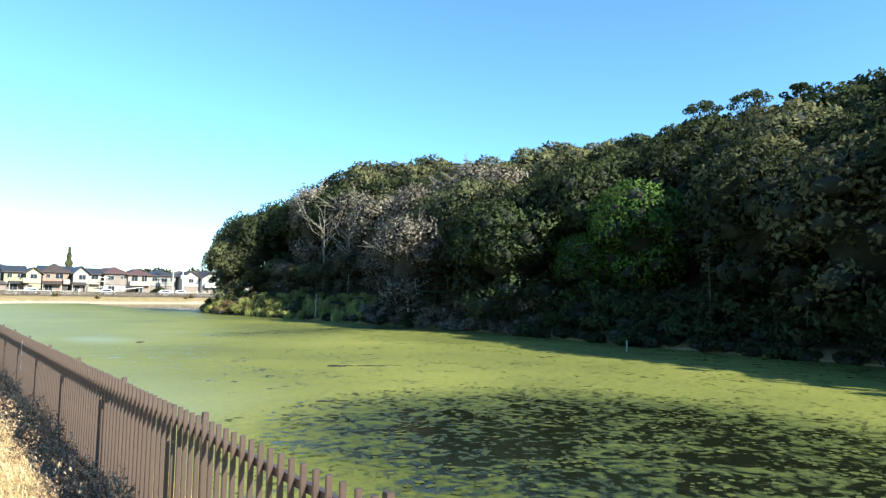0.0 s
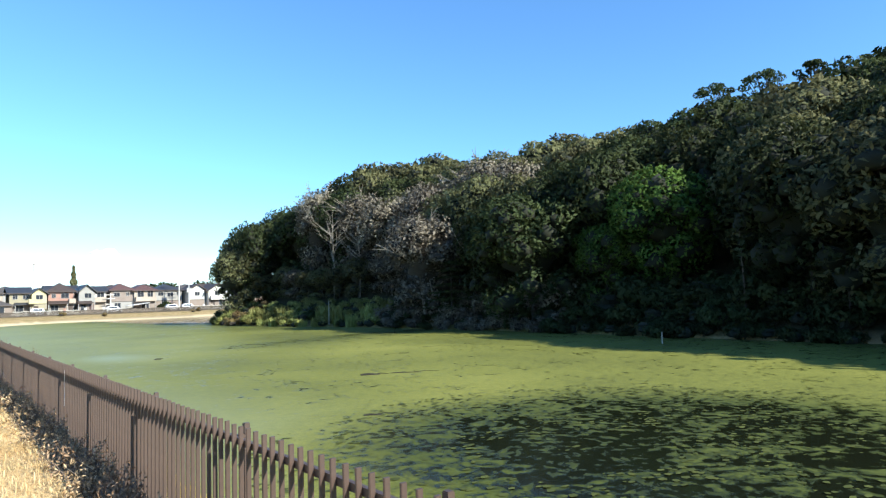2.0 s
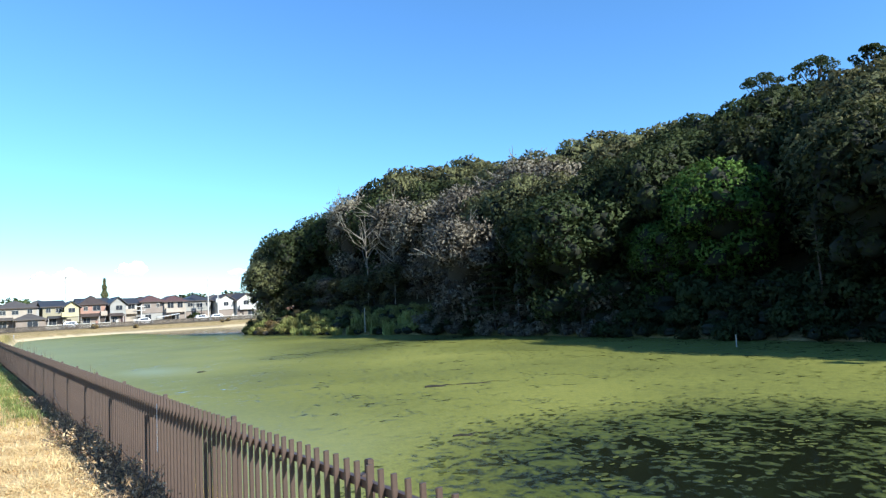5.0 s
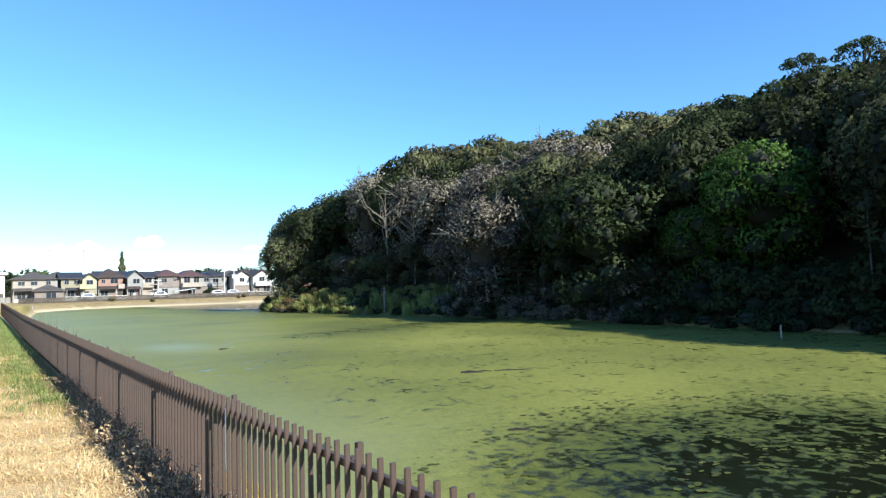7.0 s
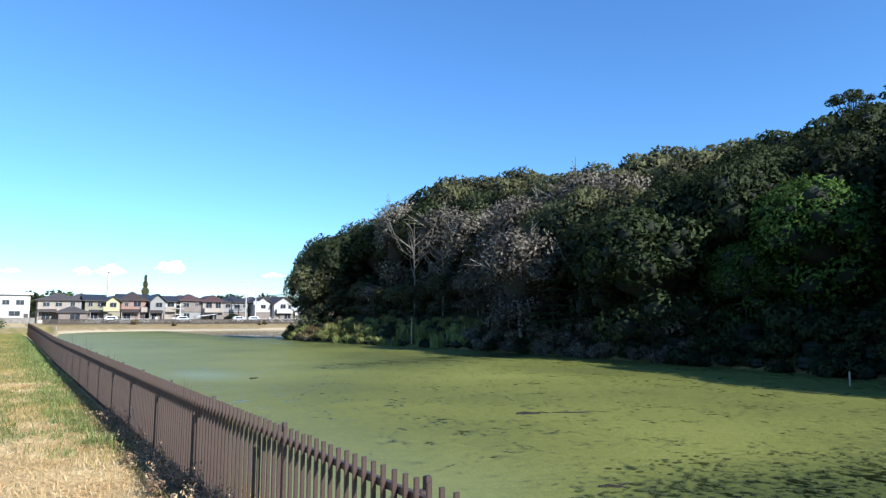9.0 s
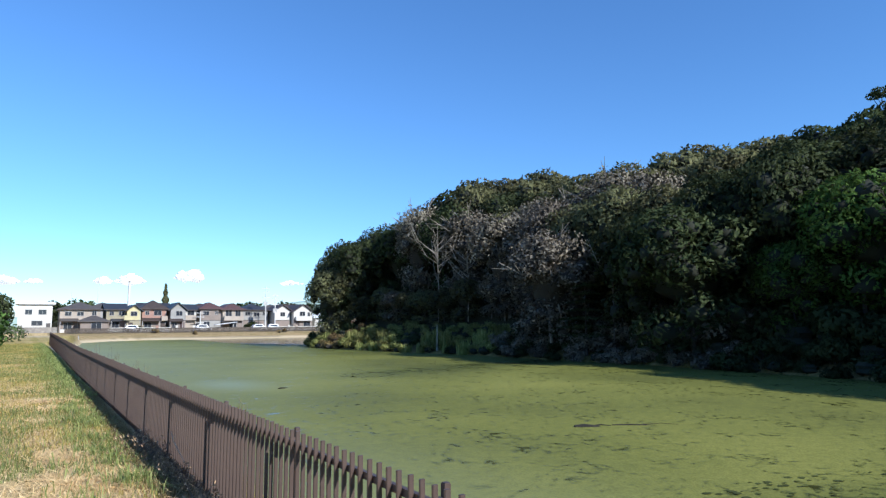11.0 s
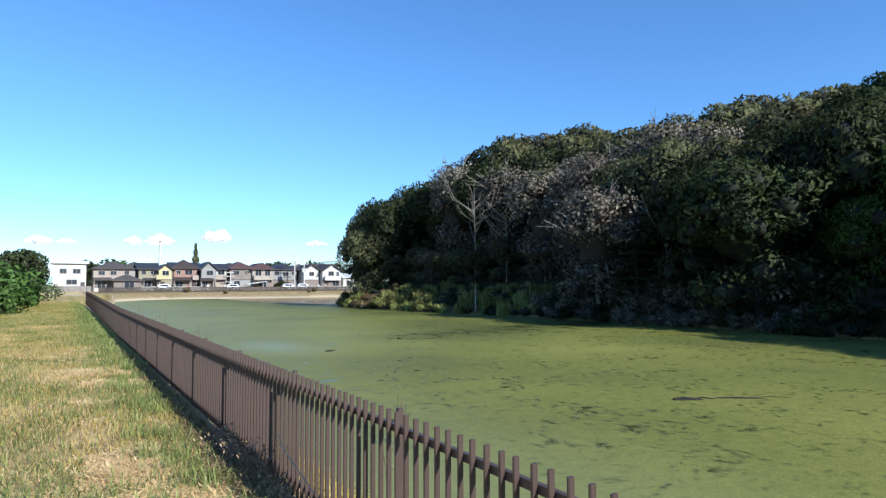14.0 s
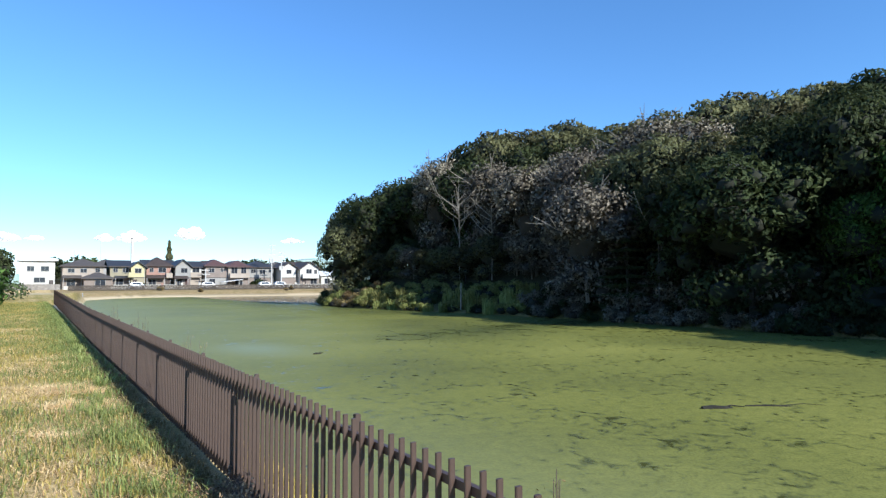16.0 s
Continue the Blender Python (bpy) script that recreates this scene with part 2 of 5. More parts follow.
def pond_material():
    """Open water under a skin of algae that thins out into patches."""
    m, nt, b = material("algae_water", 0.6, 0, 0.3)
    cover = nt.nodes.new("ShaderNodeAttribute")
    cover.attribute_name = "cover"
    film_sheen = nt.nodes.new("ShaderNodeAttribute")
    film_sheen.attribute_name = "film_sheen"
    geo = nt.nodes.new("ShaderNodeNewGeometry")
    warp = noise_tex(nt, 0.8, 2, "World")
    mp = nt.nodes.new("ShaderNodeVectorMath")
    mp.operation = "MULTIPLY_ADD"
    nt.links.new(warp.outputs[1], mp.inputs[0])
    mp.inputs[1].default_value = (0.9, 0.9, 0)
    nt.links.new(geo.outputs["Position"], mp.inputs[2])
    n1 = node(nt, "ShaderNodeTexNoise", Scale=3.3, Detail=5.0, Roughness=0.6)
    n2 = node(nt, "ShaderNodeTexNoise", Scale=0.75, Detail=3.0, Roughness=0.5)
    n3 = node(nt, "ShaderNodeTexNoise", Scale=0.09, Detail=3.0, Roughness=0.5)
    n4 = node(nt, "ShaderNodeTexNoise", Scale=16.0, Detail=3.0, Roughness=0.6)
    for n in (n1, n2, n3, n4):
        nt.links.new(mp.outputs[0], n.inputs["Vector"])
    s = math_node(nt, "ADD", math_node(nt, "MULTIPLY", n1.outputs[0], 0.64), math_node(nt, "MULTIPLY", n2.outputs[0], 0.36))
    s = math_node(nt, "SUBTRACT", math_node(nt, "ADD", s, cover.outputs["Fac"]), 0.5)
    mask = ramp(nt, s, [(0.44, (0, 0, 0)), (0.545, (1, 1, 1))])
    tone = math_node(nt, "ADD", math_node(nt, "MULTIPLY", n3.outputs[0], 0.6), math_node(nt, "MULTIPLY", n1.outputs[0], 0.4))
    green = ramp(nt, tone, [(0.32, (0.095, 0.102, 0.020)), (0.5, (0.180, 0.184, 0.033)), (0.68, (0.255, 0.248, 0.050))])
    speck = ramp(nt, n4.outputs[0], [(0.32, (0.62, 0.64, 0.58)), (0.58, (1, 1, 1))])
    green2 = mix(nt, 1.0, green.outputs[0], speck.outputs[0], "MULTIPLY")
    sparse = ramp(nt, cover.outputs["Fac"], [(0.50, (1, 1, 1)), (0.60, (0, 0, 0))])
    dull = mix(nt, sparse.outputs[0], (1, 1, 1), (0.37, 0.44, 0.33))
    green2 = mix(nt, 1.0, green2, dull, "MULTIPLY")
    # Pale tint stands in for sky reflected off the thinner algae film.
    thin = mix(nt, film_sheen.outputs["Fac"], green2, (0.215, 0.230, 0.098))
    murk = mix(nt, sparse.outputs[0], (0.065, 0.070, 0.020), (0.008, 0.010, 0.005))
    col = mix(nt, mask.outputs[0], murk, thin)
    nt.links.new(col, b.inputs["Base Color"])
    r_alg = math_node(nt, "SUBTRACT", 0.8, math_node(nt, "MULTIPLY", film_sheen.outputs["Fac"], 0.4))
    rough = nt.nodes.new("ShaderNodeMix")
    rough.inputs[2].default_value = 0.1
    nt.links.new(mask.outputs[0], rough.inputs[0])
    nt.links.new(r_alg, rough.inputs[3])
    nt.links.new(rough.outputs[0], b.inputs["Roughness"])
    gloss = nt.nodes.new("ShaderNodeMix")
    gloss.inputs[2].default_value, gloss.inputs[3].default_value = 0.07, 0.25
    nt.links.new(mask.outputs[0], gloss.inputs[0])
    nt.links.new(gloss.outputs[0], b.inputs["Specular IOR Level"])
    bump(nt, b, math_node(nt, "MULTIPLY", mask.outputs[0], math_node(nt, "ADD", math_node(nt, "MULTIPLY", n4.outputs[0], 0.6), 0.5)), 0.2, 0.02)
    return m


EARTH = ground_material()
POND = pond_material()

# ---- lie of the land ----
WATER_Z = -1.76


def lin(v, xs, ys):
    return np.interp(v, xs, ys)


def shore_left(y):
    return lin(y, [-80, 54, 100, 143, 157, 164], [2.4, 2.4, 5, 8.4, 15, 25])


def shore_far(x):
    return lin(x, [0, 8, 15, 22, 40, 120], [50, 142, 156, 162, 163, 165])


def shore_hill(y):
    # Below y = -22 the unseen foot juts out, added to shade the bank.
    return lin(y, [-90, -50, -22, -12, 2, 12, 24, 31, 46, 58, 75, 86, 91, 95, 98], [31, 34, 39.2, 40.4, 40.8, 41.8, 42, 41.8, 41, 39, 36.8, 36.6, 38.2, 43.5, 130])


def canopy(d, y):
    """Height of the tree tops, d metres in from the water's edge."""
    c = lin(d, [0, 3, 8, 15, 22, 30, 45, 80], [10.2, 12.4, 15.6, 19.0, 21.5, 23.9, 25.4, 26.4])
    # Tops raised below y = -14, out of view, to block the sun.
    return c + lin(y, [-82, -36, -26, -18, -14, 34, 53, 67, 79, 95], [32, 28, 17, 9, -0.2, -0.4, 1.2, 4, 6, 7]) * np.clip(d / 18, 0, 1) + lin(y, [-26, -18, -14], [9, 7, 0]) * np.clip(1 - d / 24, 0, 1) + lin(y, [-8, 6, 15, 23, 33, 44, 54, 62, 70, 75, 81, 86, 90], [0.4, -0.3, 0.4, -0.4, 1.3, 0.3, -1.7, -0.8, 0.6, -2.3, -2.3, -1.0, 1.5])


def inland(x, y):
    """Metres in from the edge of the hill's foot."""
    return np.minimum(x - shore_hill(y), (97 - y) * 0.85)


def hill_ground(d, y):
    return np.minimum(-1.76 + 0.5 * d, np.maximum(-1.2, canopy(d, y) - 10.0))


def land(x, y):
    x, y = np.asarray(x, float), np.asarray(y, float)
    pa = np.minimum(x - shore_left(y), shore_far(x) - y)
    dh = inland(x, y)
    flat = lin(y, [0, 15, 49, 110, 160, 170, 181], [0.10, 0.10, 0.40, 0.3, -0.4, -0.5, 0.1])
    near = np.clip(1 - np.abs(x + 0.12) / 0.32, 0, 1) * (y < 49)
    flat = flat - 0.10 * near + np.where(x > 0.1, -0.1, 0) * (y < 49)
    slope = lin(y, [0, 49, 90, 160], [0.77, 0.7, 0.25, 0.16])
    rim = np.minimum(flat, WATER_Z + slope * -pa)
    bed = WATER_Z - 0.25 - 0.25 * np.clip(np.minimum(pa, -dh), 0, 3)
    z = np.where(pa < 0, rim, bed)
    hill = np.where(dh > 0, hill_ground(dh, y), -9)
    return np.maximum(z, hill)


def ground_sheet():
    xs = np.concatenate([[-3000, -1200, -500, -200, -100, -60, -40, -28, -20, -15, -11, -8], np.arange(-6, 6, 0.2), np.arange(6, 20, 1.0),
                         np.arange(20, 110, 2.0), [110, 120, 135, 160, 220, 400, 900, 3000]])
    ys = np.concatenate([[-3000, -900, -300, -120, -80, -60, -48, -40, -34], np.arange(-30, 20, 0.4), np.arange(20, 60, 1.0),
                         np.arange(60, 200, 2.0), [205, 215, 240, 300, 450, 900, 1800, 4500]])
    gx, gy = np.meshgrid(xs, ys)
    z = land(gx, gy)
    z = z + 0.018 * np.sin(gx * 5.1 + gy * 1.7) * np.sin(gy * 3.3 - gx) * (np.abs(gx) < 8)
    nx, ny = len(xs), len(ys)
    v = np.stack([gx, gy, z], -1).reshape(-1, 3)
    i = (np.arange(ny - 1)[:, None] * nx + np.arange(nx - 1)[None]).ravel()
    me = bpy.data.meshes.new("ground")
    me.from_pydata(v.tolist(), [], np.stack([i, i + 1, i + 1 + nx, i + nx], 1).tolist())
    me.materials.append(EARTH)
    me.polygons.foreach_set("use_smooth", [True] * len(me.polygons))
    x, y = v[:, 0], v[:, 1]
    dry = lin(y, [-30, -9, 0, 10, 30, 60, 130, 150], [1.15, 1.05, 0.55, 0.25, 0.1, 0.3, 0.3, 0.8]) - np.clip(1 - np.abs(x + 0.7) / 0.5, 0, 1) * lin(y, [-12, -2], [0, 0.35])
    pa = np.minimum(x - shore_left(y), shore_far(x) - y)
    sand = np.clip(1 - np.abs(pa + 1.6) / 2.6, 0, 1) ** 0.6 * lin(y, [95, 120], [0, 1]) * (x > 2) * (x < 110)
    sand = np.maximum(sand, lin(y, [84, 100, 120, 130], [0, 0.7, 0.7, 0]) * (x < 1.5) * (x > -30))
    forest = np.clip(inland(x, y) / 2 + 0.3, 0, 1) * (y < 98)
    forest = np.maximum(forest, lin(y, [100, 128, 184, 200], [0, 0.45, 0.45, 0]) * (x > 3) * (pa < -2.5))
    # dark brown strip along the foot of the fence
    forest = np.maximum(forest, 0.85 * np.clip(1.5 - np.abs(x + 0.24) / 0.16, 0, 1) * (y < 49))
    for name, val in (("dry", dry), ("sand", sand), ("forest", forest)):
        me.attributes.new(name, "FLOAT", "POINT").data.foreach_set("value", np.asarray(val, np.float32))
    return tagged(new("ground", me), "mown grass path with straw, banks and distant land", "ground", kind="structure")


ground_sheet()


def pond_sheet():
    xs = np.concatenate([np.arange(1.0, 30, 0.4), np.arange(30, 130, 1.5)])
    ys = np.concatenate([np.arange(-80, -24, 2.0), np.arange(-24, 20, 0.4), np.arange(20, 172, 1.5)])
    gx, gy = np.meshgrid(xs, ys)
    nx, ny = len(xs), len(ys)
    v = np.stack([gx, gy, np.full_like(gx, WATER_Z)], -1).reshape(-1, 3)
    i = (np.arange(ny - 1)[:, None] * nx + np.arange(nx - 1)[None]).ravel()
    me = bpy.data.meshes.new("water")
    me.from_pydata(v.tolist(), [], np.stack([i, i + 1, i + 1 + nx, i + nx], 1).tolist())
    me.materials.append(POND)
    x, y = v[:, 0], v[:, 1]
    # the thin patch near the fence, rounded, with its long axis along the shore
    u = (x - 11.9) * 0.80 + (y + 14.3) * 0.60
    w = -(x - 11.9) * 0.60 + (y + 14.3) * 0.80
    edge = 1 - np.sqrt((u / 8.8) ** 2 + (w / 9.7) ** 2)
    cover = 0.592 - np.clip(edge * 1.7 + 0.12, 0, 1) * 0.150
    band = np.exp(-((y - 29 - 0.25 * (x - 18)) / 3.5) ** 2) * np.clip((x - 13) / 7, 0, 1)
    cover = cover - 0.06 * band - 0.012 * np.exp(-((x - 8.2) / 4.6) ** 2 - ((y - 2) / 11) ** 2) + 0.05 * np.exp(-((x - 3.5) / 4) ** 2) * np.clip((10 - y) / 10, 0, 1)
    # Cover lowered towards the hill to imitate its dark reflection on the water.
    cover = cover - 0.055 * np.clip(1 - (shore_hill(np.minimum(y, 88)) - x) / 15, 0, 1)
    open_water = np.clip((y - 100) / 14 + (x - 40) / 6, 0, 1) * (x > 33)
    cover = cover - 0.8 * open_water
    # Where thin algae gets the painted sky sheen, with one glint-like oval.
    film_sheen = np.clip(lin(y, [6, 31, 78], [0.0, 0.35, 0.5]) - (x - 11) / 36, 0, 1)
    film_sheen = np.maximum(film_sheen, 0.8 * np.exp(-((x - 8.7) / 3.2) ** 2 - ((y - 27) / 6) ** 2))
    film_sheen = np.maximum(film_sheen, 0.6 * np.exp(-((x - 3.7) / 4.6) ** 2 - ((y + 5) / 20) ** 2))
    film_sheen = film_sheen * (1 - np.clip(edge * 3 + 0.5, 0, 1))
    cover = cover + 0.05 * film_sheen * (open_water < 0.1)
    for name, val in (("cover", cover), ("film_sheen", film_sheen)):
        me.attributes.new(name, "FLOAT", "POINT").data.foreach_set("value", np.asarray(val, np.float32))
    return tagged(new("water", me), "still pond covered in yellow-green algae with dark gaps", "pond", kind="structure")


pond_sheet()


# ---- the brown picket fence ----
PANEL, PER_PANEL = 2.0, 18
FENCE_Y0, FENCE_Y1 = -30.265, 47.735


def fence_rise(y):
    return float(lin(y, [14, 48], [0, 0.30]))


def picket_geo(w=0.0155, d=0.028, z0=0.04, z1=1.030):
    g = Geo()
    b = 0.004
    ring = [(-d / 2, -w / 2 + b), (-d / 2 + b, -w / 2), (d / 2, -w / 2), (d / 2, w / 2), (-d / 2 + b, w / 2), (-d / 2, w / 2 - b)]
    for z in (z0, z1):
        g.v += [(x, y, z) for x, y in ring]
    for k in range(6):
        q = (k + 1) % 6
        g.f.append((k, q, 6 + q, 6 + k))
    g.f += [tuple(range(6))[::-1], tuple(range(6, 12))]
    return g


def build_fence():
    fence = thing("fence", "brown painted metal picket fence along the pond bank", "fence")
    picket = mesh_of("picket", picket_geo(), PAINT)
    far = Geo()
    base = picket_geo()
    pitch = PANEL / PER_PANEL
    y = FENCE_Y0 + pitch / 2
    while y < FENCE_Y1:
        jig = rnd.uniform(-0.003, 0.003)
        if -21.0 < y < 11.6:
            p = part("picket", picket, PAINT, fence)
            p.location = (0, y + jig, rnd.uniform(-0.003, 0.003))
            p.rotation_euler = (rnd.uniform(-0.004, 0.004), 0, rnd.uniform(-0.02, 0.02))
        else:
            n = len(far.v)
            far.v += [(a, b + y + jig, c + fence_rise(y)) for a, b, c in base.v]
            far.f += [tuple(n + k for k in f) for f in base.f]
        y += pitch
    tagged(part("distant_picket", far, PAINT, fence), kind="stuff")
    post = Geo().box((0, 0, 0.404), (0.034, 0.036, 1.21)).box((0, 0, 1.0115), (0.028, 0.030, 0.005))
    post = mesh_of("post", post, PAINT)
    rail = Geo().box((0, 0, 0), (0.028, PANEL - 0.004, 0.040))
    rail = mesh_of("rail", rail, PAINT)
    bolt = mesh_of("bracket", Geo().box((0, 0, 0), (0.035, 0.05, 0.05)), PAINT)
    for k in range(int((FENCE_Y1 - FENCE_Y0) / PANEL) + 1):
        py = FENCE_Y0 + k * PANEL
        p = part("post", post, PAINT, fence)
        p.location = (0.100, py, fence_rise(py))
        for z in (0.923, 0.15):
            q = part("bracket", bolt, PAINT, fence)
            q.location = (0.0615, py, z + fence_rise(py))
            if py < FENCE_Y1:
                r = part("rail", rail, PAINT, fence)
                r.location = (0.030, py + PANEL / 2, z + fence_rise(py + 1))
    return fence


build_fence()


def build_curb():
    g = Geo()
    y = FENCE_Y0
    while y < FENCE_Y1:
        z = -0.02 + rnd.uniform(-0.006, 0.006) + fence_rise(y) - (0.08 if y > 14 else 0.0)
        n = len(g.v)
        prof = [(-0.13, -0.35), (-0.13, z - 0.02), (-0.11, z), (0.12, z), (0.14, z - 0.02), (0.14, -0.6)]
        for yy in (y + 0.006, y + 1.994):
            g.v += [(a, yy, b) for a, b in prof]
        for k in range(5):
            g.f.append((n + k, n + k + 1, n + 7 + k, n + 6 + k))
        g.f += [tuple(n + k for k in range(6))[::-1], tuple(n + 6 + k for k in range(6))]
        y += 2.0
    ob = part("curb", g, CONCRETE)
    return tagged(ob, "weathered concrete footing strip under the fence", "curb", kind="structure")


build_curb()


# ---- trees ----
def lobe_points(lobes, count, rng, shell=0.25):
    w = np.array([l[3] ** 2 for l in lobes])
    pick = rng.choice(len(lobes), count, p=w / w.sum())
    d = rng.normal(0, 1, (count, 3))
    d[:, 2] += 0.25
    d /= np.linalg.norm(d, axis=1, keepdims=True)
    L = np.array(lobes)[pick]
    r = L[:, 3:4] * (1 + rng.uniform(-shell * 0.6, shell, (count, 1)))
    return L[:, :3] + d * r * np.array([1, 1, 0.82]), d


def tree_model(name, seed, height, spread, leaf, inner, bark, count, leaf_size=0.34, low=0.35, lobes_n=14, shell=0.21, bare=0, label="", category="tree", gap=0.4):
    rng = np.random.default_rng(seed)
    rr = random.Random(seed)
    top = thing(name, label, category, "trees on the hill")
    lobes = []
    mid = height - spread * 0.98
    for k in range(lobes_n):
        e = -0.3 + 1.28 * (k + 0.5) / lobes_n
        a = k * 2.4 + rr.uniform(-0.35, 0.35)
        q = math.sqrt(max(0.0, 1 - e * e)) * spread * rr.uniform(0.56, 0.74)
        r = spread * rr.uniform(0.24, 0.36)
        lobes.append((math.cos(a) * q, math.sin(a) * q, min(mid + e * spread * 0.66, height - r * 0.85), r))
    for k in range(6):
        a = k * 1.05 + rr.uniform(-0.3, 0.3)
        q = spread * rr.uniform(0.35, 0.6)
        lobes.append((math.cos(a) * q, math.sin(a) * q, height * rr.uniform(low, low + 0.3), spread * rr.uniform(0.26, 0.36)))
    trunk = Geo()
    bend = [(rr.uniform(-0.3, 0.3), rr.uniform(-0.3, 0.3)) for _ in range(4)]
    pts = [(0, 0, -0.8)] + [(bx, by, height * f) for (bx, by), f in zip(bend, (0.2, 0.4, 0.6, 0.8))]
    trunk.tube(pts, [0.17, 0.14, 0.12, 0.09, 0.05], 7)
    for x, y, z, r in lobes[:: 2]:
        s = rr.uniform(0.25, 0.55) * height
        trunk.tube([(0, 0, s), (x * 0.5, y * 0.5, (s + z) / 2 + 0.4), (x, y, z)], [0.1, 0.07, 0.03], 5)
    part("trunk", trunk, bark, top, smooth=True)
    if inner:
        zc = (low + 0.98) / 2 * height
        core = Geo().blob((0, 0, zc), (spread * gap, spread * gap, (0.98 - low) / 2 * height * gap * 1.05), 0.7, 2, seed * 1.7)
        part("crown_core", core, inner, top, "dark core standing in for shade inside the crown", smooth=True)
    # Dark lumps behind the leaves, coloured to read as shaded gaps.
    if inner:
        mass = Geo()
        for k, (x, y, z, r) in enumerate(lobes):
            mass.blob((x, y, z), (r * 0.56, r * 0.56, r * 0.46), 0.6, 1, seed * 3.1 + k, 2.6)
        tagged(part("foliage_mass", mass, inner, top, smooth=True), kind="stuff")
    p, d = lobe_points(lobes, count, rng, shell)
    keep = np.array([noise.noise(Vector(q) * 0.9) for q in p]) > -0.62
    p, d = p[keep], d[keep]
    whole = p - np.array([0, 0, height * 0.45])
    whole /= np.linalg.norm(whole, axis=1, keepdims=True)
    part("crown", cards(p, d, np.full(len(p), leaf_size), 0.75, rng, 0.5, d * 0.95 + whole * 0.4), leaf, top)
    if bare:
        for k in range(bare):
            twigs = Geo()
            a, e = rr.uniform(0, 6.28), rr.uniform(0.2, 1.2)
            L = spread * rr.uniform(0.8, 1.35)
            z0 = height * rr.uniform(0.45, 0.8)
            q = Vector((math.cos(a) * math.cos(e), math.sin(a) * math.cos(e), math.sin(e)))
            side = Vector((-q.y, q.x, 0.3))
            p0 = Vector((0, 0, z0))
            p1, p2 = p0 + q * L * 0.5 + side * 0.2, p0 + q * L + Vector((0, 0, 0.4))
            twigs.tube([p0, p1, p2], [0.09, 0.06, 0.02], 4)
            for s in (0.45, 0.6, 0.75):
                b0 = p0.lerp(p2, s)
                b1 = b0 + (q + side * rr.choice((-1, 1)) * 0.8).normalized() * L * 0.32
                twigs.tube([b0, b1], [0.04, 0.015], 4)
            part("bare_limb", twigs, BARK_PALE, top, "bleached leafless branch")
    return top


MODELS = {}


def stash(key, **kw):
    MODELS.setdefault(key, []).append(tree_model(**kw))


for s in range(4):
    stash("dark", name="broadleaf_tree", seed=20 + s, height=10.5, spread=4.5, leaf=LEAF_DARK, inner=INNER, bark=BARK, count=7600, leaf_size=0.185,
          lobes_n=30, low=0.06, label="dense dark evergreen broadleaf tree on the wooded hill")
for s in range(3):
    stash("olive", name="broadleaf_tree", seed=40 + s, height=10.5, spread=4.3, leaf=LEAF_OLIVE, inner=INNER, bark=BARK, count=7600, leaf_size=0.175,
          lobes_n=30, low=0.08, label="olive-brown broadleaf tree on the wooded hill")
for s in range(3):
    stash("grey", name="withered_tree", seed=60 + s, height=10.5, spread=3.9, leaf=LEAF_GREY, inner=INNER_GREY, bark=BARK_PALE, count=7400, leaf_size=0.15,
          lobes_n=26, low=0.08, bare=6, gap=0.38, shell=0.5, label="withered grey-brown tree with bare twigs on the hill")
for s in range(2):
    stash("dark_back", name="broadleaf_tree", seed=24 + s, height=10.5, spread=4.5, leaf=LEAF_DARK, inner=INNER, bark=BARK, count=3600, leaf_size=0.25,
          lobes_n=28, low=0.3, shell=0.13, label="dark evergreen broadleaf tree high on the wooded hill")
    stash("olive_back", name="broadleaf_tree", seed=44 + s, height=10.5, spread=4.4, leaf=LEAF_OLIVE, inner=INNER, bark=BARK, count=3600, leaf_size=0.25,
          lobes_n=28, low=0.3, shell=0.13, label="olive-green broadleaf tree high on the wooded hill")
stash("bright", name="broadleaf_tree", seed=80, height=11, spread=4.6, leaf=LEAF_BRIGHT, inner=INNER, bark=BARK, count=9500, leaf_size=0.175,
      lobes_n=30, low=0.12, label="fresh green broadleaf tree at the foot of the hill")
# Sparse model for trees out of view, there only to cast shade.
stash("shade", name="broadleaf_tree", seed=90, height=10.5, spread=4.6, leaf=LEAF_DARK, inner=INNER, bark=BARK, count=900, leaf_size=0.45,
      lobes_n=14, low=0.2, gap=0.7, label="unseen evergreen tree further along the hill, added to cast shade")


def put_tree(key, x, y, top_z, rr, used={}):
    src = MODELS[key][rr.randrange(len(MODELS[key]))]
    z0 = float(land(x, y)) - 0.1
    h = 10.5 if key != "bright" else 11
    s = max(0.45, min(1.6, (top_z - z0) / h))
    wide = max(0.6, min(1.25, s if s > 0.85 else s * 0.95)) * rr.uniform(0.9, 1.12)
    m = pose(x, y, z0, rr.uniform(-4, 4), rr.uniform(-4, 4), rr.uniform(0, 360))
    if src.name not in used:
        used[src.name] = 1
        ob = src
        ob.matrix_basis = m
    else:
        ob = copy_thing(src, m)
    ob.scale = (wide, wide, s)
    return ob


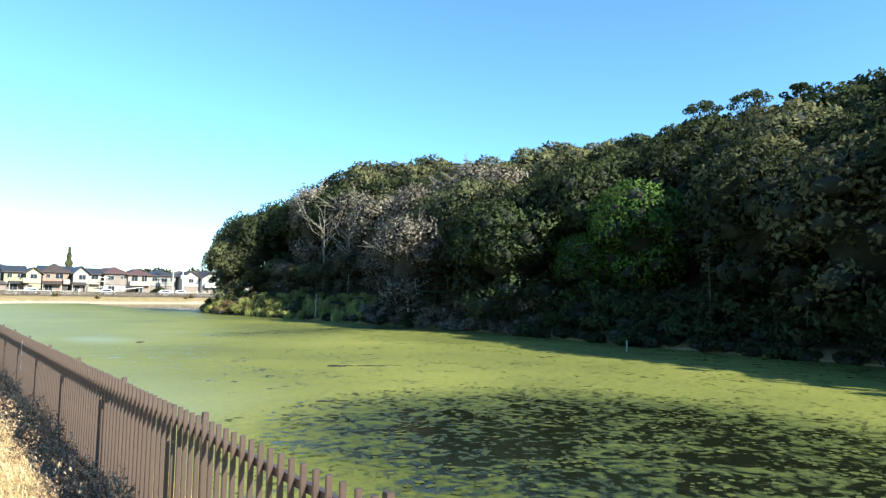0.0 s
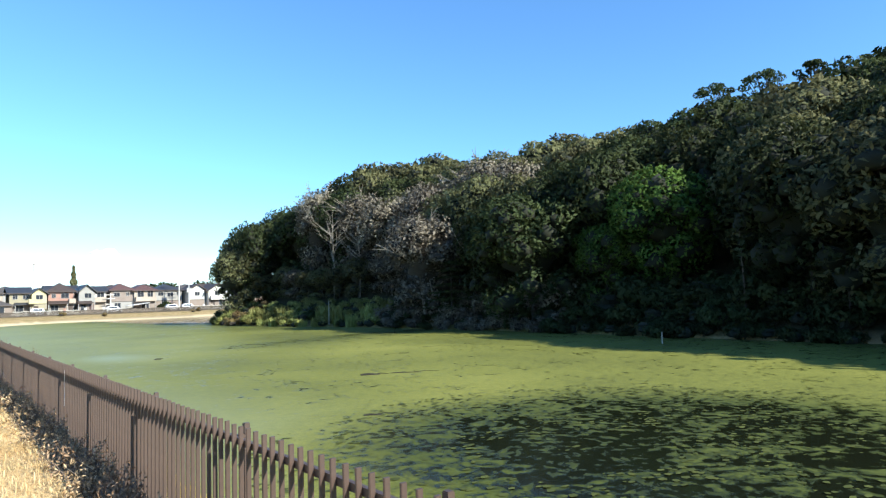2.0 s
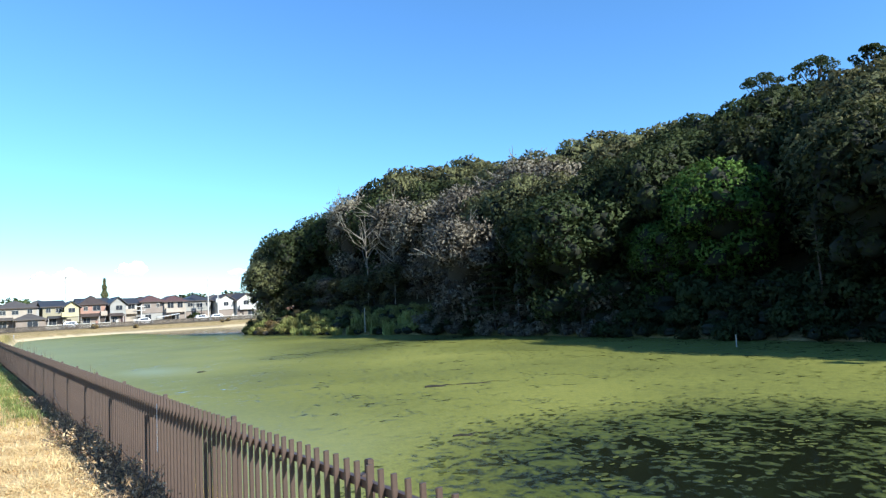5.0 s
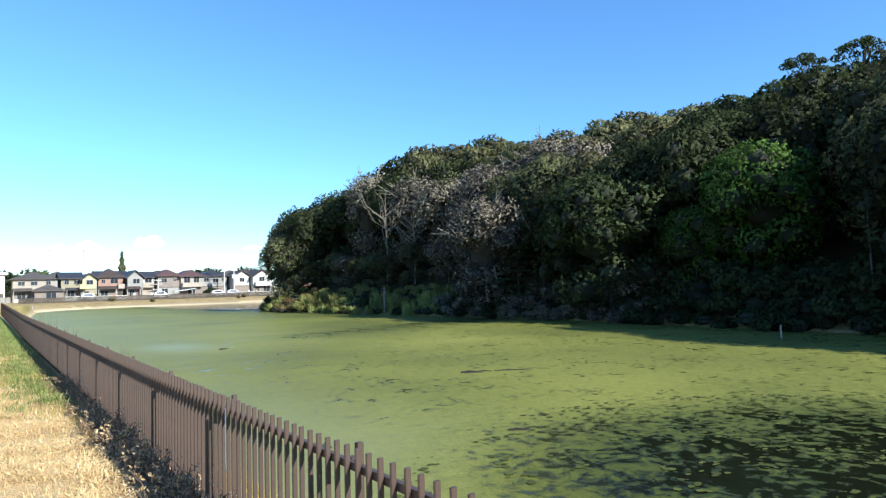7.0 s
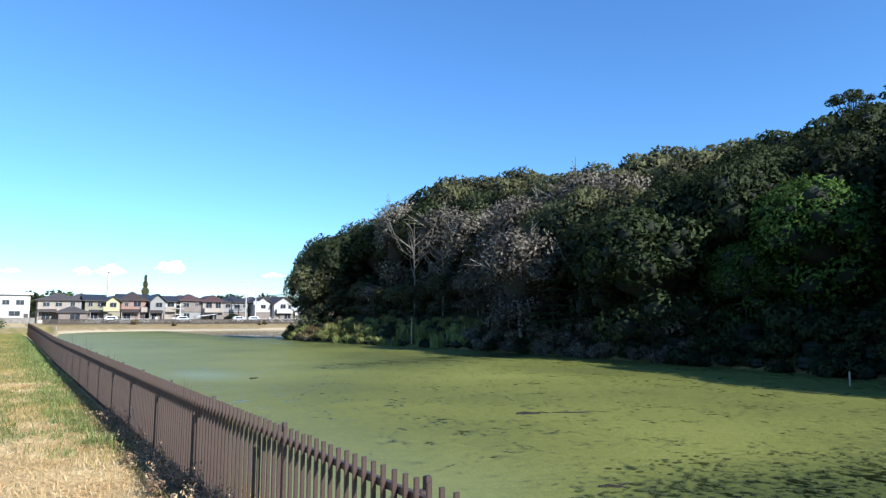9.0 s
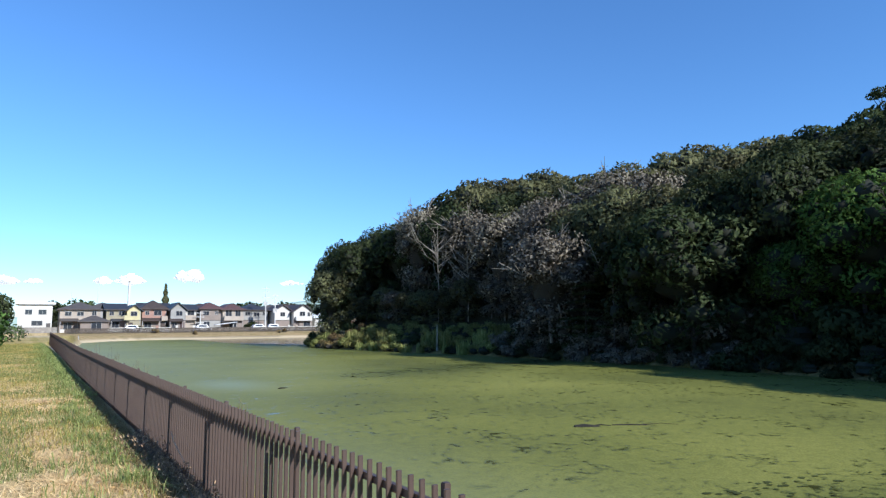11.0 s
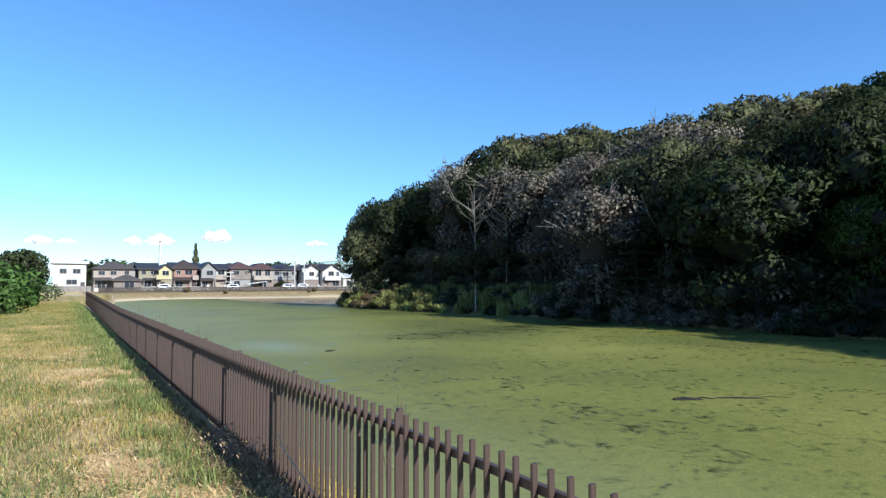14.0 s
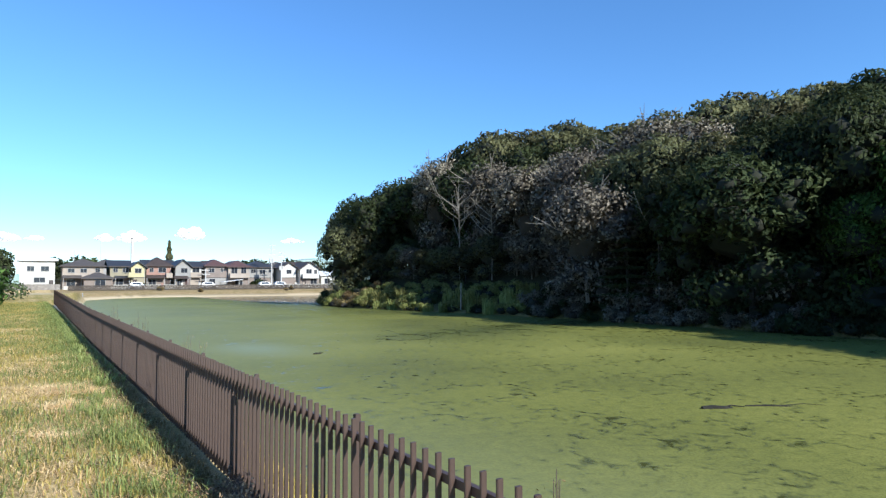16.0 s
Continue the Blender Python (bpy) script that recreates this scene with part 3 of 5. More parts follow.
def plant_hill():
    rr = random.Random(5)
    spots = []
    y = -50.0
    while y < 98:
        step = 5.8
        d = 2.2
        while d < 37:
            px = float(shore_hill(min(y, 92))) + d + rr.uniform(-1.2, 1.2)
            py = y + rr.uniform(-1.6, 1.6)
            di = float(inland(px, py))
            if di > lin(y, [37, 45, 80, 86], [1.2, 8.0, 7.4, 3.6]):
                spots.append((px, py, di))
            d += 5.0 if d < 16 else 6.2
        y += step
    for x, y, d in spots:
        top = float(canopy(d, y)) + rr.uniform(-1.0, 0.9)
        k = rr.random()
        # Dark trees dominate at low y: the hill's shaded end, put into leaf colour.
        key = "dark" if k < lin(y, [20, 32], [0.9, 0.4]) else "olive"
        if 29 < y < 73 and d < 13:
            key = "grey" if k < 0.76 else ("olive" if k < 0.85 else "dark")
        elif 26 < y < 51 and d < 22:
            key = "olive" if k < 0.68 else "grey"
        elif y > 73:
            key = "dark" if k < 0.45 else "olive"
        if d > 17 and key in ("dark", "olive"):
            key += "_back"
        # Out of view from here on: shade casters only.
        if y < -26:
            key = "shade"
        if abs(x - 46.5) < 4.5 and abs(y - 8.0) < 7.0:
            continue
        put_tree(key, x, y, top, rr)
    y = 43.0
    while y < 84:
        k = rr.random()
        put_tree("grey" if k < 0.5 else ("olive" if k < 0.8 else "dark"), float(shore_hill(y)) + rr.uniform(7.2, 8.6), y, rr.uniform(5.6, 8.2), rr)
        y += rr.uniform(3.2, 4.6)
    put_tree("olive", 40.2, 86.0, 11.2, rr)
    put_tree("olive", 42.8, 89.6, 13.6, rr)
    put_tree("olive", 42.5, 84.0, 11.8, rr)
    put_tree("bright", 47.0, 8.6, 12.6, rr)
    put_tree("bright", 45.6, 12.6, 8.0, rr)
    return spots


plant_hill()


# ---- plants of the shore ----
def shrub_model(name, seed, leaf, inner, count, size, r=(1.3, 1.3, 0.9), label="", category="shrub", group="shrubs along the shore"):
    rng = np.random.default_rng(seed)
    rr = random.Random(seed)
    top = thing(name, label, category, group)
    lobes = [(rr.uniform(-0.7, 0.7) * r[0], rr.uniform(-0.7, 0.7) * r[1], rr.uniform(0.35, 1.25) * r[2], r[2] * rr.uniform(0.35, 0.6)) for _ in range(9)]
    # The core's dark colour stands in for shade inside the shrub.
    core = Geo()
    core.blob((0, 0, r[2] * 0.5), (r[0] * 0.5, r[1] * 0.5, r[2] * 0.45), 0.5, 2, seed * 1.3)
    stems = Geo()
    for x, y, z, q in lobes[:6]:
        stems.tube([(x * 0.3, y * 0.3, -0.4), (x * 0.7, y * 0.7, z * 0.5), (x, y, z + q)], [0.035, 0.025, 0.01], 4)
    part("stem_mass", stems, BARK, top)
    part("shrub_shade_core", core, inner, top)
    p, d = lobe_points(lobes, count, rng, 0.45)
    part("foliage", cards(p, d, np.full(count, size), 0.6, rng, 0.6, d), leaf, top)
    return top


def reed_model(name, seed, leaf, blades=170, h=1.7, r=0.8, label=""):
    rr = random.Random(seed)
    g = Geo()
    for _ in range(blades):
        a, q = rr.uniform(0, 6.28), r * math.sqrt(rr.random())
        x, y = math.cos(a) * q, math.sin(a) * q
        hh, lean, w = h * rr.uniform(0.5, 1.05), rr.uniform(0.1, 0.6), rr.uniform(0.025, 0.06)
        b = rr.uniform(0, 6.28)
        dx, dy = math.cos(b), math.sin(b)
        p = [(x, y, -0.3), (x + dx * lean * 0.3, y + dy * lean * 0.3, hh * 0.6), (x + dx * lean, y + dy * lean, hh)]
        n = len(g.v)
        g.v += [(p[0][0] - dy * w, p[0][1] + dx * w, p[0][2]), (p[0][0] + dy * w, p[0][1] - dx * w, p[0][2]),
                (p[1][0] + dy * w, p[1][1] - dx * w, p[1][2]), (p[1][0] - dy * w, p[1][1] + dx * w, p[1][2]), p[2]]
        g.f += [(n, n + 1, n + 2, n + 3), (n + 3, n + 2, n + 4)]
    ob = part(name, g, leaf)
    return tagged(ob, label, "reeds", "reeds along the shore")


# The lit and shade kinds carry sun and shadow in their leaf colour.
SHORE = {
    "shade": [shrub_model("shrub", 301 + k, LEAF_DARK, INNER, 1050, 0.115, label="leafy shrub coloured dark for the shaded foot of the wooded bank") for k in range(2)],
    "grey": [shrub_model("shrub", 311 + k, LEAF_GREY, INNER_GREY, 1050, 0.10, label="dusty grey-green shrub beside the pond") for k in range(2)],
    "lit": [shrub_model("shrub", 321 + k, LEAF_REED, INNER, 1200, 0.105, label="yellow-green shrub at the water's edge, coloured as if sunlit") for k in range(2)],
    "rust": [shrub_model("shrub", 331, LEAF_RUST, INNER_GREY, 1050, 0.10, label="withered russet shrub at the water's edge")],
    "reed": [reed_model("reed_clump", 341 + k, LEAF_REED, label="tall yellow-green reeds at the water's edge") for k in range(2)],
}
placed = set()


def place(src, x, y, z, rz, s, dz=0.0):
    m = pose(x, y, z + dz, 0, 0, rz)
    if src.name not in placed:
        placed.add(src.name)
        src.matrix_basis = m
        ob = src
    else:
        ob = copy_thing(src, m)
    ob.scale = (s, s, s * 1.0)
    return ob


def plant_shore():
    rr = random.Random(31)
    y = -20.0
    while y < 91:
        for d in (0.1, 1.7, 3.4, 5.0):
            yy = y + rr.uniform(-0.6, 0.6)
            x = float(shore_hill(yy)) + d + rr.uniform(-0.4, 0.4)
            k = rr.random()
            # Bright kinds on the sunny stretch, dark kinds where the bank lies in shade.
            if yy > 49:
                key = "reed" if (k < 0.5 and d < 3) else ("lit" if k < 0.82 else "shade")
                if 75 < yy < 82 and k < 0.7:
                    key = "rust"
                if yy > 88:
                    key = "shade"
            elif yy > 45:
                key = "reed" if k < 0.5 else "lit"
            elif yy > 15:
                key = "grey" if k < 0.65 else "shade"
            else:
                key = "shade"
            z = max(float(land(x, yy)), WATER_Z - 0.1)
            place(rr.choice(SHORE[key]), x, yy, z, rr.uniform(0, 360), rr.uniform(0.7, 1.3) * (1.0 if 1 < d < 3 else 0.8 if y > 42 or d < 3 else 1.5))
        y += 1.9


plant_shore()


# ---- single trees that stand out ----
def umbrella_pine(seed, height, spread):
    rr, rng = random.Random(seed), np.random.default_rng(seed)
    top = thing("pine_tree", "umbrella-shaped pine rising above the ridge", "tree", "pines on the ridge")
    trunk, lobes = Geo(), []
    fork = Vector((rr.uniform(-0.3, 0.3), rr.uniform(-0.3, 0.3), height * 0.55))
    trunk.tube([(0, 0, -1), (0.2, 0.1, height * 0.3), fork], [0.22, 0.17, 0.14], 6)
    for k in range(14):
        a = k * 2.4 + rr.uniform(-0.3, 0.3)
        q = spread * (0.25 + 0.65 * rr.random())
        e = Vector((math.cos(a) * q, math.sin(a) * q, height * (0.96 - 0.22 * (q / spread) ** 2)))
        trunk.tube([fork, fork.lerp(e, 0.5) + Vector((0, 0, -0.3)), e], [0.07, 0.05, 0.02], 5)
        lobes.append((e.x, e.y, e.z, spread * rr.uniform(0.18, 0.27)))
    part("trunk", trunk, BARK, top, smooth=True)
    p, d = lobe_points(lobes, 950, rng, 0.15)
    p[:, 2] = np.array([l[2] for l in lobes]).mean() + (p[:, 2] - np.array([l[2] for l in lobes]).mean()) * 0.75
    part("crown", cards(p, d, np.full(len(p), 0.17), 0.6, rng), LEAF_DARK, top)
    return top


for k, (x, y, z, sp) in enumerate(((72.2, 15.5, 26.4, 2.5), (73.6, 10.4, 26.9, 2.5), (74.0, 5.2, 26.6, 1.8))):
    pine = umbrella_pine(500 + k, 9.0, sp)
    pine.location = (x, y, z - 9.0)


def dead_tree(at, height, seed, limbs=9, lean=0.0, label="bleached leafless tree at the edge of the wood", wood=None):
    rr = random.Random(seed)
    top = thing("dead_tree", label, "tree", at=at)
    g = Geo()
    tip = Vector((lean * height, lean * height * 0.4, height))
    g.tube([(0, 0, -1.5), tip * 0.35 + Vector((0.15, 0, 0)), tip * 0.7, tip], [0.075, 0.065, 0.045, 0.015], 6)
    for k in range(limbs):
        t = 0.42 + 0.4 * k / limbs
        b = Geo()
        p0 = tip * t
        a = rr.uniform(0, 6.28)
        L = height * rr.uniform(0.2, 0.5) * (1.2 - t * 0.5)
        p1 = p0 + Vector((math.cos(a) * L * 0.6, math.sin(a) * L * 0.6, L * rr.uniform(0.3, 0.6)))
        p2 = p0 + Vector((math.cos(a) * L, math.sin(a) * L * 0.8, L * rr.uniform(0.8, 1.2)))
        b.tube([p0, p1, p2], [0.05, 0.035, 0.014], 5)
        for j in range(3):
            q0 = p1.lerp(p2, j / 3)
            c = a + rr.choice((-1, 1)) * rr.uniform(0.5, 1.2)
            b.tube([q0, q0 + Vector((math.cos(c), math.sin(c), 0.7)) * L * 0.3], [0.024, 0.01], 4)
        part("limb", b, BARK_PALE, top)
    part("trunk", g, wood or BARK_PALE, top)
    return top


BARK_DULL = plain("dull_bark", (0.10, 0.082, 0.066), 0.9, 0, 0.3, 2.5, 0.4)
dead_tree((45.6, 61.5, float(land(45.6, 61.5))), 13.6, 601, 15)
dead_tree((46.4, 55.5, 3.5), 9.0, 602, 7)
dead_tree((49.0, 43.5, 6.0), 8.0, 603, 6, 0.05)
dead_tree((43.4, 28.2, -0.8), 10.6, 604, 2, 0.03, "slender pale trunk standing before the dark wood", BARK_DULL)
dead_tree((42.2, -1.0, -0.4), 6.8, 605, 0, -0.02, "slender pale trunk standing before the dark wood", BARK_DULL)
dead_tree((42.2, -7.4, -0.4), 3.4, 606, 0, 0.04, "slender pale trunk standing before the dark wood", BARK_DULL)


def tiered_conifer(at, height, r):
    rr, rng = random.Random(77), np.random.default_rng(77)
    top = thing("conifer", "dim conifer with layered branches before the wood", "tree", at=at)
    part("trunk", Geo().tube([(0, 0, -1), (0, 0, height)], [0.14, 0.02], 6), BARK, top)
    for k in range(7):
        z = height * (0.18 + 0.115 * k)
        q = r * (1 - 0.11 * k)
        pts = []
        for _ in range(260):
            a, s = rr.uniform(0, 6.28), q * math.sqrt(rr.random())
            pts.append((math.cos(a) * s, math.sin(a) * s, z - 0.3 * s / q + rr.uniform(-0.07, 0.07)))
        tagged(part("branch_tier", cards(np.array(pts), np.tile([0, 0, 1.0], (260, 1)), np.full(260, 0.18), 0.25, rng), LEAF_DARK, top), kind="stuff")
    return top


tiered_conifer((42.8, 31.0, -0.4), 6.8, 3.2)

STAKE = plain("weathered_wood", (0.40, 0.36, 0.30), 0.9, 0, 0.3, 6, 0.3)
part_stake = Geo().tube([(0, 0, -0.6), (0.03, 0, 1.4), (0.05, 0.02, 2.5)], [0.06, 0.055, 0.045], 7)
st = part("stake", part_stake, STAKE)
st.location = (39.9, 52.8, -0.8)
tagged(st, "pale weathered wooden stake among shore shrubs", "stake")
st = part("stake", Geo().tube([(0, 0, -0.5), (0.05, 0.02, 0.75)], [0.05, 0.04], 7), STAKE)
st.location = (35.6, 1.3, WATER_Z)
tagged(st, "short pale stake standing in the shallows", "stake")

# ---- bushes beside the path ----
PATH_BUSH = [shrub_model("bush", 701 + k, LEAF_BUSH, INNER, 1500, 0.17, (1.9, 1.9, 1.7), "large-leaved green bush beside the grass path", "bush", "bushes beside the path") for k in range(2)]
for k, (x, y, s) in enumerate(((-5.0, 31.0, 0.75), (-5.3, 36.0, 1.05), (-5.2, 42.0, 1.1), (-5.3, 47.5, 0.95), (-7.4, 39.5, 1.2))):
    place(PATH_BUSH[k % 2], x, y, 0.0, 70 * k, s)
round_tree = tree_model("round_tree", 720, 5.3, 2.5, LEAF_BUSH_DARK, INNER, BARK, 5200, 0.16, 0.1, 20, label="dark rounded evergreen tree behind the bushes")
round_tree.location = (-5.0, 62.0, 0.2)
round_tree["group"] = "bushes beside the path"
low_bush = shrub_model("bush", 731, LEAF_BUSH_DARK, INNER, 1600, 0.14, (1.9, 1.9, 1.45), "low dark green bush at the foot of the rounded tree", "bush", "bushes beside the path")
place(low_bush, -4.2, 58.0, 0.1, 40, 0.95)
place(low_bush, -4.6, 53.5, 0.0, 160, 0.8)

# ---- houses beyond the pond ----
GLASS, g_nt, g_b = material("window_glass", 0.08, 0, 0.6)
g_b.inputs["Base Color"].default_value = (0.03, 0.035, 0.045, 1)
FRAME = plain("window_frame_metal", (0.30, 0.29, 0.28), 0.5, 0, 0.1, 4, 0)


def wallmat(name, c):
    return plain(name, c, 0.85, 0, 0.12, 0.8, 0.2)


W_WHITE = wallmat("white_render", (0.540, 0.525, 0.488))
W_GREY = wallmat("grey_siding", (0.272, 0.265, 0.252))
W_KHAKI = wallmat("khaki_siding", (0.270, 0.240, 0.165))
W_CREAM = wallmat("cream_siding", (0.464, 0.416, 0.240))
W_PINK = wallmat("dusky_pink_siding", (0.300, 0.180, 0.143))
W_TAUPE = wallmat("taupe_siding", (0.210, 0.173, 0.150))
W_BEIGE = wallmat("beige_siding", (0.336, 0.287, 0.238))
R_GREY = plain("grey_roof_tiles", (0.075, 0.065, 0.06), 0.7, 0, 0.25, 1.5, 0.3)
R_NAVY = plain("slate_blue_roof_tiles", (0.032, 0.034, 0.042), 0.6, 0, 0.25, 1.5, 0.3)
R_BROWN = plain("dark_brown_roof_tiles", (0.05, 0.036, 0.032), 0.7, 0, 0.25, 1.5, 0.3)
R_MAROON = plain("maroon_roof_tiles", (0.085, 0.045, 0.042), 0.7, 0, 0.25, 1.5, 0.3)
R_PALE = plain("pale_roof_sheet", (0.62, 0.64, 0.66), 0.5, 0, 0.1, 1.5, 0.1)
HOUSE_Z = 0.95
TOWN = Matrix.Translation((0, -16.1, -1.1)) @ Matrix.Diagonal((1.12, 1.12, 1.27, 1.0))


def town_place(ob):
    """The street beyond the pond is laid out on its own plan; this sets it on the land."""
    ob.matrix_basis = TOWN @ ob.matrix_basis
    return ob


CLADDING = (W_TAUPE, W_BEIGE, W_PINK, W_GREY, W_KHAKI)


def roof_geo(kind, x0, x1, y0, y1, ze, zr, over=0.62, t=0.2):
    x0, x1, y0, y1 = x0 - over, x1 + over, y0 - over, y1 + over
    g = Geo()
    cx, cy = (x0 + x1) / 2, (y0 + y1) / 2
    if kind == "flat":
        return g.box((cx, cy, ze + t), (x1 - x0, y1 - y0, 2 * t)).box((cx, cy, zr), (x1 - x0 - 0.8, y1 - y0 - 0.8, 0.2))
    if kind == "hip":
        if x1 - x0 > y1 - y0:
            k = (y1 - y0) / 2
            r = [(x0 + k, cy, zr), (x1 - k, cy, zr)]
            b = [(x0, y0, ze), (x1, y0, ze), (x1, y1, ze), (x0, y1, ze)]
            faces = ((0, 1, 5, 4), (1, 2, 5), (2, 3, 4, 5), (3, 0, 4))
        else:
            k = (x1 - x0) / 2
            r = [(cx, y0 + k, zr), (cx, y1 - k, zr)]
            b = [(x0, y0, ze), (x1, y0, ze), (x1, y1, ze), (x0, y1, ze)]
            faces = ((0, 1, 4), (1, 2, 5, 4), (2, 3, 5), (3, 0, 4, 5))
        g.v += b + r
        g.f += list(faces)
        n = len(g.v)
        g.v += [(a, c, d - t) for a, c, d in b]
        g.f += [(n + (k + 1) % 4, (k + 1) % 4, k, n + k) for k in range(4)] + [(n + 3, n + 2, n + 1, n)]
        return g
    if kind == "gable_x":
        prof = [(y0, ze), (cy, zr), (y1, ze), (y1, ze - t), (cy, zr - t), (y0, ze - t)]
        g.v += [(x0, a, b) for a, b in prof] + [(x1, a, b) for a, b in prof]
    else:
        prof = [(x1, ze), (cx, zr), (x0, ze), (x0, ze - t), (cx, zr - t), (x1, ze - t)]
        g.v += [(a, y0, b) for a, b in prof] + [(a, y1, b) for a, b in prof]
    for k in range(6):
        q = (k + 1) % 6
        g.f.append((k, 6 + k, 6 + q, q))
    g.f += [(0, 1, 4, 5), (1, 2, 3, 4), (11, 10, 7, 6), (10, 9, 8, 7)]
    return g


def wall_geo(kind, x0, x1, y0, y1, z0, ze, zr):
    g = Geo()
    if kind in ("gable_y", "gable_x"):
        if kind == "gable_y":
            prof = [(x0, z0), (x1, z0), (x1, ze), ((x0 + x1) / 2, zr - 0.22), (x0, ze)]
            g.v += [(a, y0, b) for a, b in prof] + [(a, y1, b) for a, b in prof]
        else:
            prof = [(y1, z0), (y0, z0), (y0, ze), ((y0 + y1) / 2, zr - 0.22), (y1, ze)]
            g.v += [(x0, a, b) for a, b in prof] + [(x1, a, b) for a, b in prof]
        g.f += [(0, 1, 2, 3, 4), (9, 8, 7, 6, 5)] + [((k + 1) % 5, k, 5 + k, 5 + (k + 1) % 5) for k in range(5)]
        return g
    return g.box(((x0 + x1) / 2, (y0 + y1) / 2, (z0 + ze) / 2), (x1 - x0, y1 - y0, ze - z0))


def window(parent, x, y, z, w, h):
    """A framed window on a wall that faces the pond."""
    f = Geo()
    for dx, dz, sx, sz in ((-w / 2, 0, 0.08, h + 0.08), (w / 2, 0, 0.08, h + 0.08), (0, h / 2, w, 0.08), (0, -h / 2, w, 0.08), (0, 0, 0.06, h)):
        f.box((x + dx, y - 0.05, z + dz), (sx, 0.1, sz))
    ob = part("window", f, FRAME, parent)
    part("pane", Geo().box((x, y - 0.02, z), (w - 0.06, 0.05, h - 0.06)), GLASS, ob)
    return ob


def house(label, blocks, windows=(), porches=(), balconies=(), doors=()):
    """blocks: x0, x1, y0, y1, eave, ridge, roof kind, wall, roof."""
    top = thing("house", label, "house", "houses beyond the pond")
    for x0, x1, y0, y1, ze, zr, kind, wm, rm in blocks:
        part("wall", wall_geo(kind, x0, x1, y0, y1, HOUSE_Z - 0.6, ze, zr), wm, top)
        part("roof", roof_geo(kind, x0, x1, y0, y1, ze, zr), rm, top)
        if kind != "flat" and ze > 5:
            low = CLADDING[(int(x0 * 3)) % len(CLADDING)]
            part("cladding", Geo().box(((x0 + x1) / 2, y0 - 0.02, (HOUSE_Z + 3.45) / 2 - 0.2), (x1 - x0 + 0.04, 0.04, 3.45 - HOUSE_Z + 0.4)), low, top)
            part("belt_course", Geo().box(((x0 + x1) / 2, y0 - 0.04, 3.5), (x1 - x0 + 0.1, 0.08, 0.16)), R_GREY, top)
            part("downpipe", Geo().box((x1 - 0.12, y0 - 0.08, (ze + HOUSE_Z) / 2), (0.09, 0.09, ze - HOUSE_Z)), FRAME, top)
            if kind != "gable_y":
                part("gutter", Geo().box(((x0 + x1) / 2, y0 - 0.56, ze - 0.1), (x1 - x0 + 1.0, 0.14, 0.14)), R_BROWN, top)
            part("air_conditioner", Geo().box((x0 + 0.7, y0 - 0.35, HOUSE_Z + 0.35), (0.8, 0.3, 0.7)).box((x0 + 0.7, y0 - 0.51, HOUSE_Z + 0.37), (0.5, 0.03, 0.5)), W_WHITE, top)
    for x, y, z, w, h in windows:
        window(top, x, y - 0.045 if z < 3.4 else y, z, w, h)
    for x0, x1, y0, y1, z0, z1, rm in porches:
        g = Geo()
        g.v += [(x0, y0, z0), (x1, y0, z0), (x1, y1, z1), (x0, y1, z1), (x0, y0, z0 - 0.15), (x1, y0, z0 - 0.15), (x1, y1, z0 - 0.15), (x0, y1, z0 - 0.15)]
        g.f += [(0, 1, 2, 3), (4, 7, 6, 5), (0, 4, 5, 1), (1, 5, 6, 2), (3, 7, 4, 0), (2, 6, 7, 3)]
        part("porch_roof", g, rm, top)
        for px in (x0 + 0.15, x1 - 0.15):
            part("porch_post", Geo().box((px, y0 + 0.15, (HOUSE_Z + z0) / 2 - 0.2), (0.14, 0.14, z0 - HOUSE_Z + 0.3)), FRAME, top)
    for x0, x1, y, z0, z1, wm in balconies:
        g = Geo().box(((x0 + x1) / 2, y - 1.1, (z0 + z1) / 2), (x1 - x0, 0.12, z1 - z0)).box(((x0 + x1) / 2, y - 0.55, z0), (x1 - x0, 1.1, 0.16))
        for px in (x0 + 0.06, x1 - 0.06):
            g.box((px, y - 0.5, (z0 + z1) / 2), (0.12, 1.1, z1 - z0))
        part("balcony", g, wm, top)
    for x, y, w, h, dm in doors:
        part("door", Geo().box((x, y - 0.07, HOUSE_Z + h / 2), (w, 0.08, h)), dm, top)
    return town_place(top)


house("white two-storey building with a flat pale roof", [(-3.3, 3.6, 183, 193, 6.9, 7.35, "flat", W_WHITE, R_PALE)],
      [(-1.2, 183, 5.3, 1.4, 1.0), (1.6, 183, 5.3, 1.6, 1.0), (0.6, 183, 3.0, 2.2, 1.0)], doors=[(2.9, 183, 0.9, 2.0, R_GREY)])
house("beige house with a hipped grey tile roof and long garage", [(5.2, 14, 185, 194, 6.0, 7.7, "hip", W_BEIGE, R_GREY), (9.4, 15.2, 180, 185, 3.4, 4.6, "hip", W_TAUPE, R_GREY)],
      [(7.0, 185, 5.0, 1.4, 0.9), (9.6, 185, 5.0, 1.4, 0.9), (12.6, 185, 5.1, 1.0, 0.9), (7.0, 185, 2.4, 1.8, 1.5), (12.8, 180, 2.2, 2.2, 1.6)], [(5.2, 9.2, 183.4, 185, 3.5, 4.0, R_GREY)])
